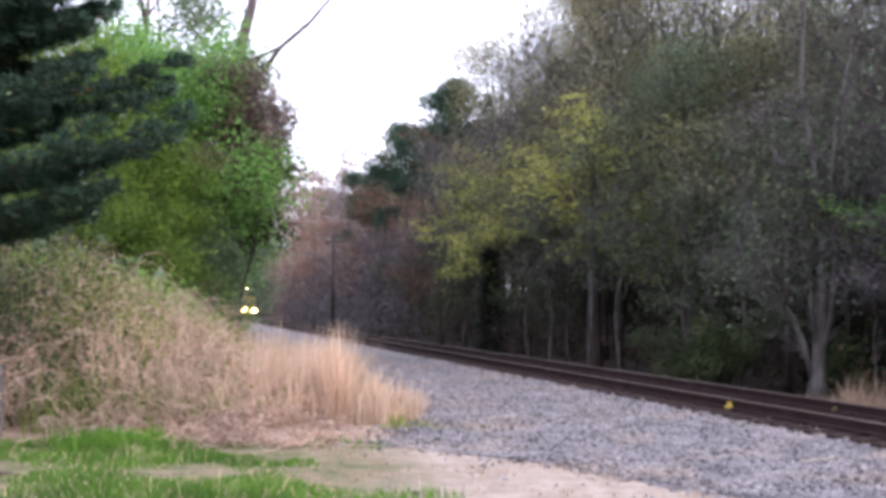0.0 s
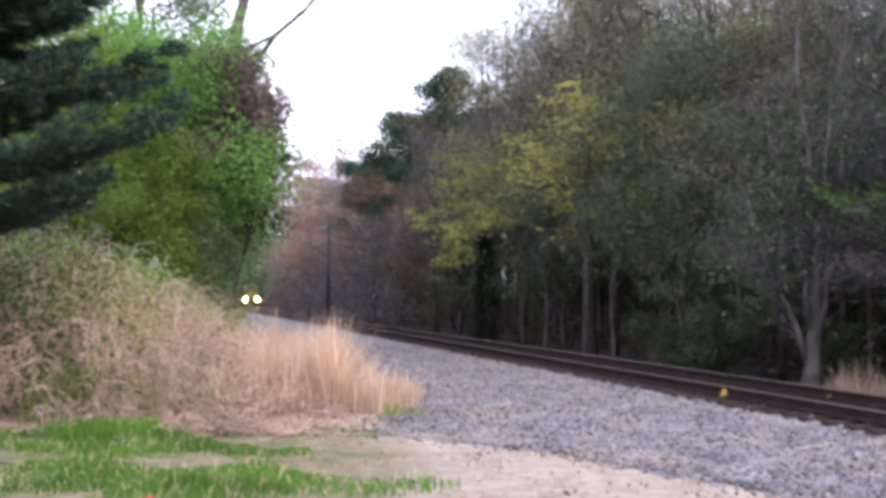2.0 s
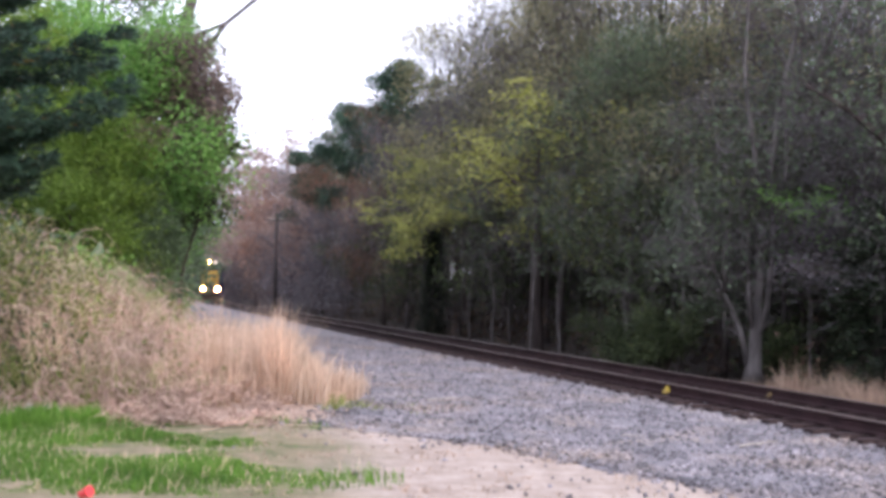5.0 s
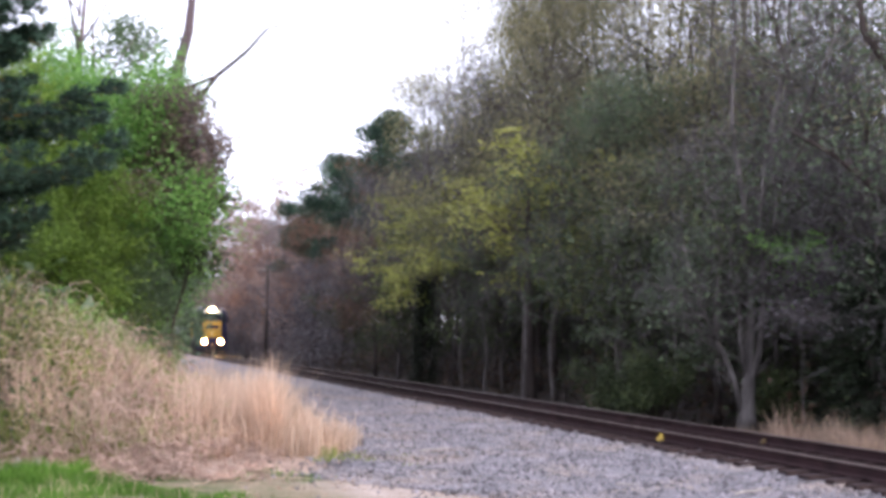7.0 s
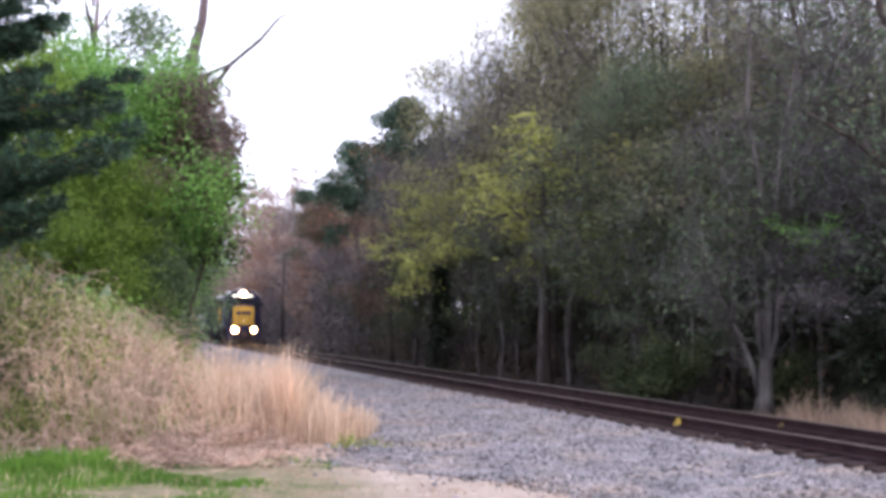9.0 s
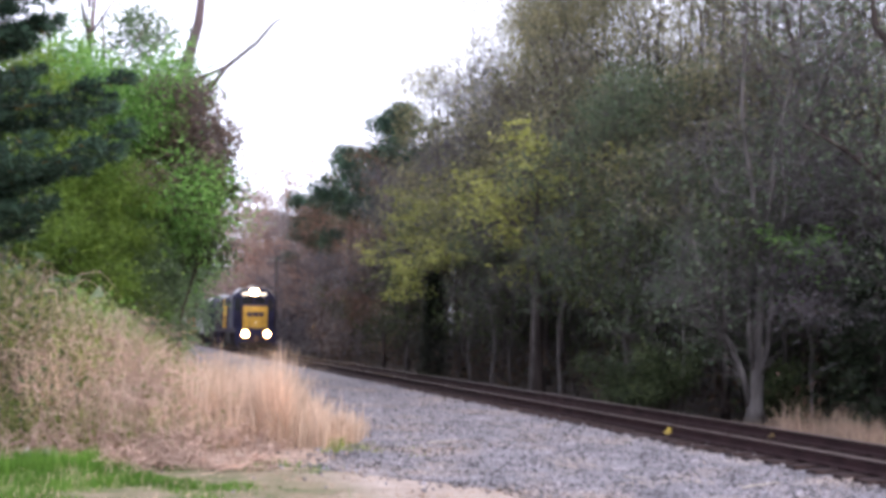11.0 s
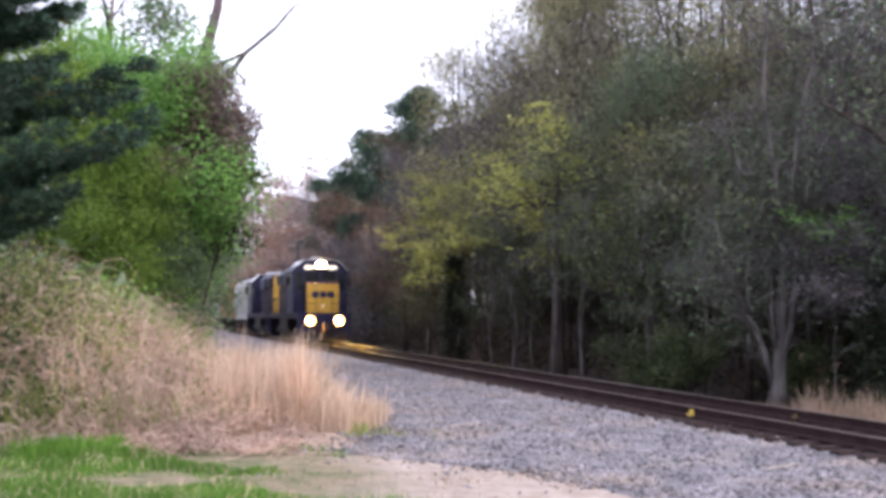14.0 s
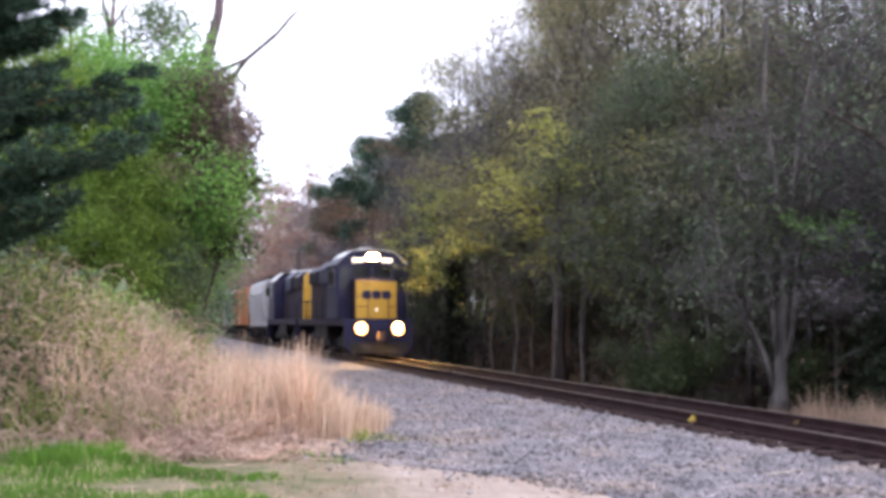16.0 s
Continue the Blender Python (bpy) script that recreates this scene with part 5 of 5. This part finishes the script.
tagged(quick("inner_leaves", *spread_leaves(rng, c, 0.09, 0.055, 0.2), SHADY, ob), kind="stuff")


# dry stalks that stand out of the thicket and lean
base, tall = [], []
while len(base) < 2000:
    y = rng.uniform(16.5, 28)
    x = y * rng.uniform(-0.31, -0.13)
    if across(x, y) < -8.0 and (x / y < -0.2 or y < 23) and noise.noise(Vector((x * 0.7, y * 0.5, 31))) > -0.05:
        base.append((x, y, float(ground_z(x, y))))
        tall.append(mound(x, y) * rng.uniform(0.8, 1.22) + 0.15)
tagged(quick("dry_stalks", *blades(rng, np.array(base), np.array(tall), 0.014, 0.32, 0.22), STRAW, ob), kind="stuff")


def lawn_spot(rng):
    y = rng.uniform(9.5, 17.4)
    x = rng.uniform(-8.5, 0.2)
    q = across(x, y)
    patch = noise.noise(Vector((x * 0.7, y * 0.7, 5)))
    s = 0.5 + patch * 1.3 + 0.6 * noise.noise(Vector((x * 2.3, y * 2.3, 2)))
    if q > -8.8 + patch * 1.4 + rng.normal(0, 0.35) or y > 15.2 + patch * 0.8:
        s = 0
    return x, y, s


tall_grass("lawn_grass", "short patchy green grass", R(65), 42000, lawn_spot, 0.15, LAWN, 0.013, 0.35, 0.3)
tall_grass("lawn_grass", "dry stalks among the lawn", R(66), 2600, lawn_spot, 0.22, STRAW, 0.007, 0.5, 0.3)


def bare_spot(rng):
    y = rng.uniform(9.5, 15.5)
    x = beside(rng.uniform(-9.5, -5.2), y)
    return x, y, 0.6 + 0.8 * noise.noise(Vector((x * 1.3, y * 1.3, 9)))


tall_grass("dry_straw", "scattered dry straw and leaf bits on bare dirt", R(72), 3800, bare_spot, 0.09, SHADE_TONED, 0.014, 1.6, 0.5)


def on_ballast(rng):
    y = 10 + 22 * rng.random() ** 1.3
    q = rng.uniform(float(ballast_edge(y)) - 0.4, -1.9)
    x = beside(q, y)
    return x, y, 0.35 + 1.1 * noise.noise(Vector((x * 0.5, y * 0.5, 21)))


tall_grass("dry_straw", "bits of pale dry straw strewn over the ballast", R(94), 2600, on_ballast, 0.11, STRAW, 0.012, 1.8, 0.6)
tall_grass("leaf_litter", "brown rotten leaf and bark bits on the ballast", R(95), 1500, on_ballast, 0.1, LITTER, 0.03, 1.8, 0.6)


def stake():
    ob = tagged(part("wooden_stake", Geo().box(-0.045, 0.045, -0.025, 0.025, -0.2, 1.0), BARK_PALE, None, bevel=0.008), "weathered pale wooden stake in the grass", "stake")
    return ob


put(stake(), -6.0, 15.3)


# ---- small things ----
def dark_leaning_tree(rng):
    ob = tagged(new("dark_leaning_tree"), "dark bare tree with a heavy drooping limb", "tree")
    g, tips = Geo(), []
    g.tube([(0, 0, -0.3), (0.1, 0, 3), (0.05, 0, 6), (0.3, 0, 9), (0.2, 0.1, 13)], [0.26, 0.22, 0.19, 0.14, 0.04], 10)
    lines = [[(0.05, 0, 5.2), (-0.7, 0, 5.9), (-1.5, 0, 6.5), (-2.4, 0, 7.0)], [(0.1, 0, 7), (0.9, 0.3, 8.4), (1.2, 0.3, 10.4)], [(0.2, 0, 8), (-0.6, 0.2, 9.4), (-0.8, 0.2, 11.5)]]
    for line in lines:
        g.tube(line, [0.11 * (1 - 0.25 * i) for i in range(len(line))], 7)
        for k in range(30):
            i = rng.integers(1, len(line))
            p = Vector(line[i - 1]).lerp(Vector(line[i]), rng.random())
            d = Vector(rng.normal(0, 0.6, 3)) + Vector((0, 0, 0.3))
            g.tube([p, p + d * 0.5, p + d], [0.02, 0.012, 0.005], 4, cap=False)
            tips.append(p + d)
    part("trunk", g, BARK, ob, smooth=True)
    tips = np.array(tips)
    c = tips[rng.integers(0, len(tips), 1800)] + rng.normal(0, 0.45, (1800, 3))
    quick("crown", *spread_leaves(rng, c, 0.12, 0.07, 0.3), FRESH, ob)
    return ob


put(dark_leaning_tree(R(71)), 11.7, 24.6)


def stick(label, points, radius, material):
    n = len(points)
    ob = part("fallen_branch", Geo().tube(points, [radius * (1 - 0.6 * i / (n - 1)) for i in range(n)], 6), material, None, smooth=True)
    return tagged(ob, label, "branch", "fallen branches")


DRY = surface("bleached_dead_wood", (0.3, 0.27, 0.24), (0.45, 0.41, 0.37), 0.9, 6, 40, 0.4)
stick("pale dead branch leaning in the cedar", [(11.25, 25.4, 1.3), (11.05, 25.6, 1.75), (10.8, 25.8, 2.15), (10.3, 26.0, 2.5)], 0.022, DRY)


def lying(x0, y0, x1, y1, r, label):
    pts = []
    for i in range(5):
        x, y = x0 + (x1 - x0) * i / 4, y0 + (y1 - y0) * i / 4
        pts.append((x, y, float(ground_z(x, y)) + 0.05 + 0.012 * (i % 2)))
    stick(label, pts, r, DRY)


stick("short damp dark log in the grass", [(-4.95, 12.0, 0.13), (-4.7, 12.0, 0.14), (-4.45, 12.05, 0.12)], 0.055, BARK)
lying(4.35, 13.6, 5.05, 14.3, 0.014, "pale dry stick on the ballast")
lying(0.72, 18.7, 1.25, 19.2, 0.016, "bleached dry stick on the ballast")
lying(3.1, 14.6, 3.4, 14.5, 0.012, "small dry stick on the ballast")


def litter_sheet():
    """A crumpled pale plastic sheet caught at the foot of the brambles."""
    n = 9
    v = [(-0.22 + 0.44 * i / (n - 1), 0.1 * noise.noise(Vector((i, j, 1)) * 0.6), 0.32 * j / (n - 1) * (0.6 + 0.5 * noise.noise(Vector((i, 0, 2)) * 0.7))) for j in range(n) for i in range(n)]
    f = [(j * n + i, j * n + i + 1, (j + 1) * n + i + 1, (j + 1) * n + i) for j in range(n - 1) for i in range(n - 1)]
    ob = part("plastic_sheet", Geo().add(v, f), surface("pale_plastic", (0.5, 0.45, 0.43), (0.65, 0.6, 0.58), 0.5, 5, 30, 0.3), None, smooth=True)
    mod = ob.modifiers.new("thickness", "SOLIDIFY")
    mod.thickness = 0.006
    return tagged(ob, "crumpled pale plastic sheet at the brambles' foot", "litter")


put(litter_sheet(), -4.42, 14.9)


red = part("red_cup", Geo().tube([(0, 0, 0.0), (0, 0, 0.005), (0.02, 0.01, 0.11)], [0.034, 0.034, 0.047], 14), surface("red_plastic", (0.55, 0.03, 0.04), (0.65, 0.06, 0.06), 0.35, 8, 40, 0.05), None)
red.matrix_world = Matrix.Translation((-2.42, 9.27, float(ground_z(-2.42, 9.27)) + 0.05)) @ pose(0, 0, 0, 75, 0, 40)
tagged(red, "small red plastic cup lying in the grass", "cup")


def green_bush(rng, label, wide, high, n, material):
    ob = tagged(new("green_bush"), label, "bush", "bushes on the near side")
    g, tips = Geo(), []
    for k in range(22):
        w, out = rng.uniform(0, 6.28), rng.uniform(0.2, 1) * wide
        e = Vector((math.cos(w) * out, math.sin(w) * out, high * rng.uniform(0.4, 1.0)))
        m = Vector((e.x * 0.4, e.y * 0.4, e.z * 0.65))
        g.tube([(0, 0, -0.1), m, e], [0.03, 0.02, 0.006], 5, cap=False)
        tips += [m.lerp(e, a) for a in (0.3, 0.6, 0.8, 1.0)]
    part("stems", g, BARK, ob, smooth=True).name = "stem"
    tips = np.array(tips)
    c = tips[rng.integers(0, len(tips), n)] + rng.normal(0, 0.2, (n, 3))
    quick("crown", *spread_leaves(rng, c, 0.09, 0.055, 0.3), material, ob)
    return ob


bush = put(green_bush(R(81), "leafy green bush behind the brambles", 1.0, 2.2, 5000, GREEN), -6.9, 27.0)
for x, y, turn, size in ((-8.3, 29.0, 60, 1.15), (-6.4, 30.0, 140, 0.7), (-9.6, 24.5, 200, 1.2), (-7.6, 33.5, 300, 0.9), (-9.6, 45.0, 20, 1.2), (-11.2, 51.0, 100, 1.4), (-12.6, 56.0, 220, 1.4), (-9.0, 39.5, 160, 1.1), (-7.45, 38.5, 270, 0.8), (-8.1, 43.0, 50, 0.85)):
    put(copy_thing(bush, Matrix()), x, y, turn=turn, size=size)


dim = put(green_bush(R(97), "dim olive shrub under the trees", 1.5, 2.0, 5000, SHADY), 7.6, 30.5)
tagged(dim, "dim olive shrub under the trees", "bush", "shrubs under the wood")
put(copy_thing(dim, Matrix()), 6.6, 31.5, turn=120, size=0.9)
put(copy_thing(dim, Matrix()), 9.9, 27.5, turn=210, size=0.8)
spray = tree("low_green_sapling", R(98), "small sapling with level sprays of fresh green leaf", GREEN, BARK_PALE, count=1500, size=0.1, puff=0.16, flat=0.6, thick=0.3, clump=0.5, group="", height=4.6, limbs=9, reach=0.3, rise=0.1, radius=0.04, first=0.72, twigs=3)
put(spray, 10.2, 26.6)


# ---- what moves ----
SPEED = 7.67                         # metres a second along the track


def motions():
    away = Vector((SLOPE, 1)) / LONG
    heading = math.degrees(math.atan2(-1, -SLOPE))
    start = 169.6                    # the train's front at 0 s, as y
    times = [0, 0.1, 0.2] + [k * 0.5 for k in range(1, 32)] + [15.8, 15.9, 16.0]
    for (thing, axles), back, turned in TRAIN:
        rows = []
        for t in times:
            y = start + (back - SPEED * t) / LONG
            rows.append((t, pose(TRACK + SLOPE * y, y, RAIL, 0, 0, heading + turned)))
        thing.scale = (1.05, 1.05, 1.075)
        walk(thing, rows)
        way = -1 if turned else 1
        for a in axles:
            x, _, r = a.location
            walk(a, [(k / 15, pose(x, 0, r, 0, way * math.degrees(SPEED * k / 15 / r) % 360, 0)) for k in range(241)])


motions()
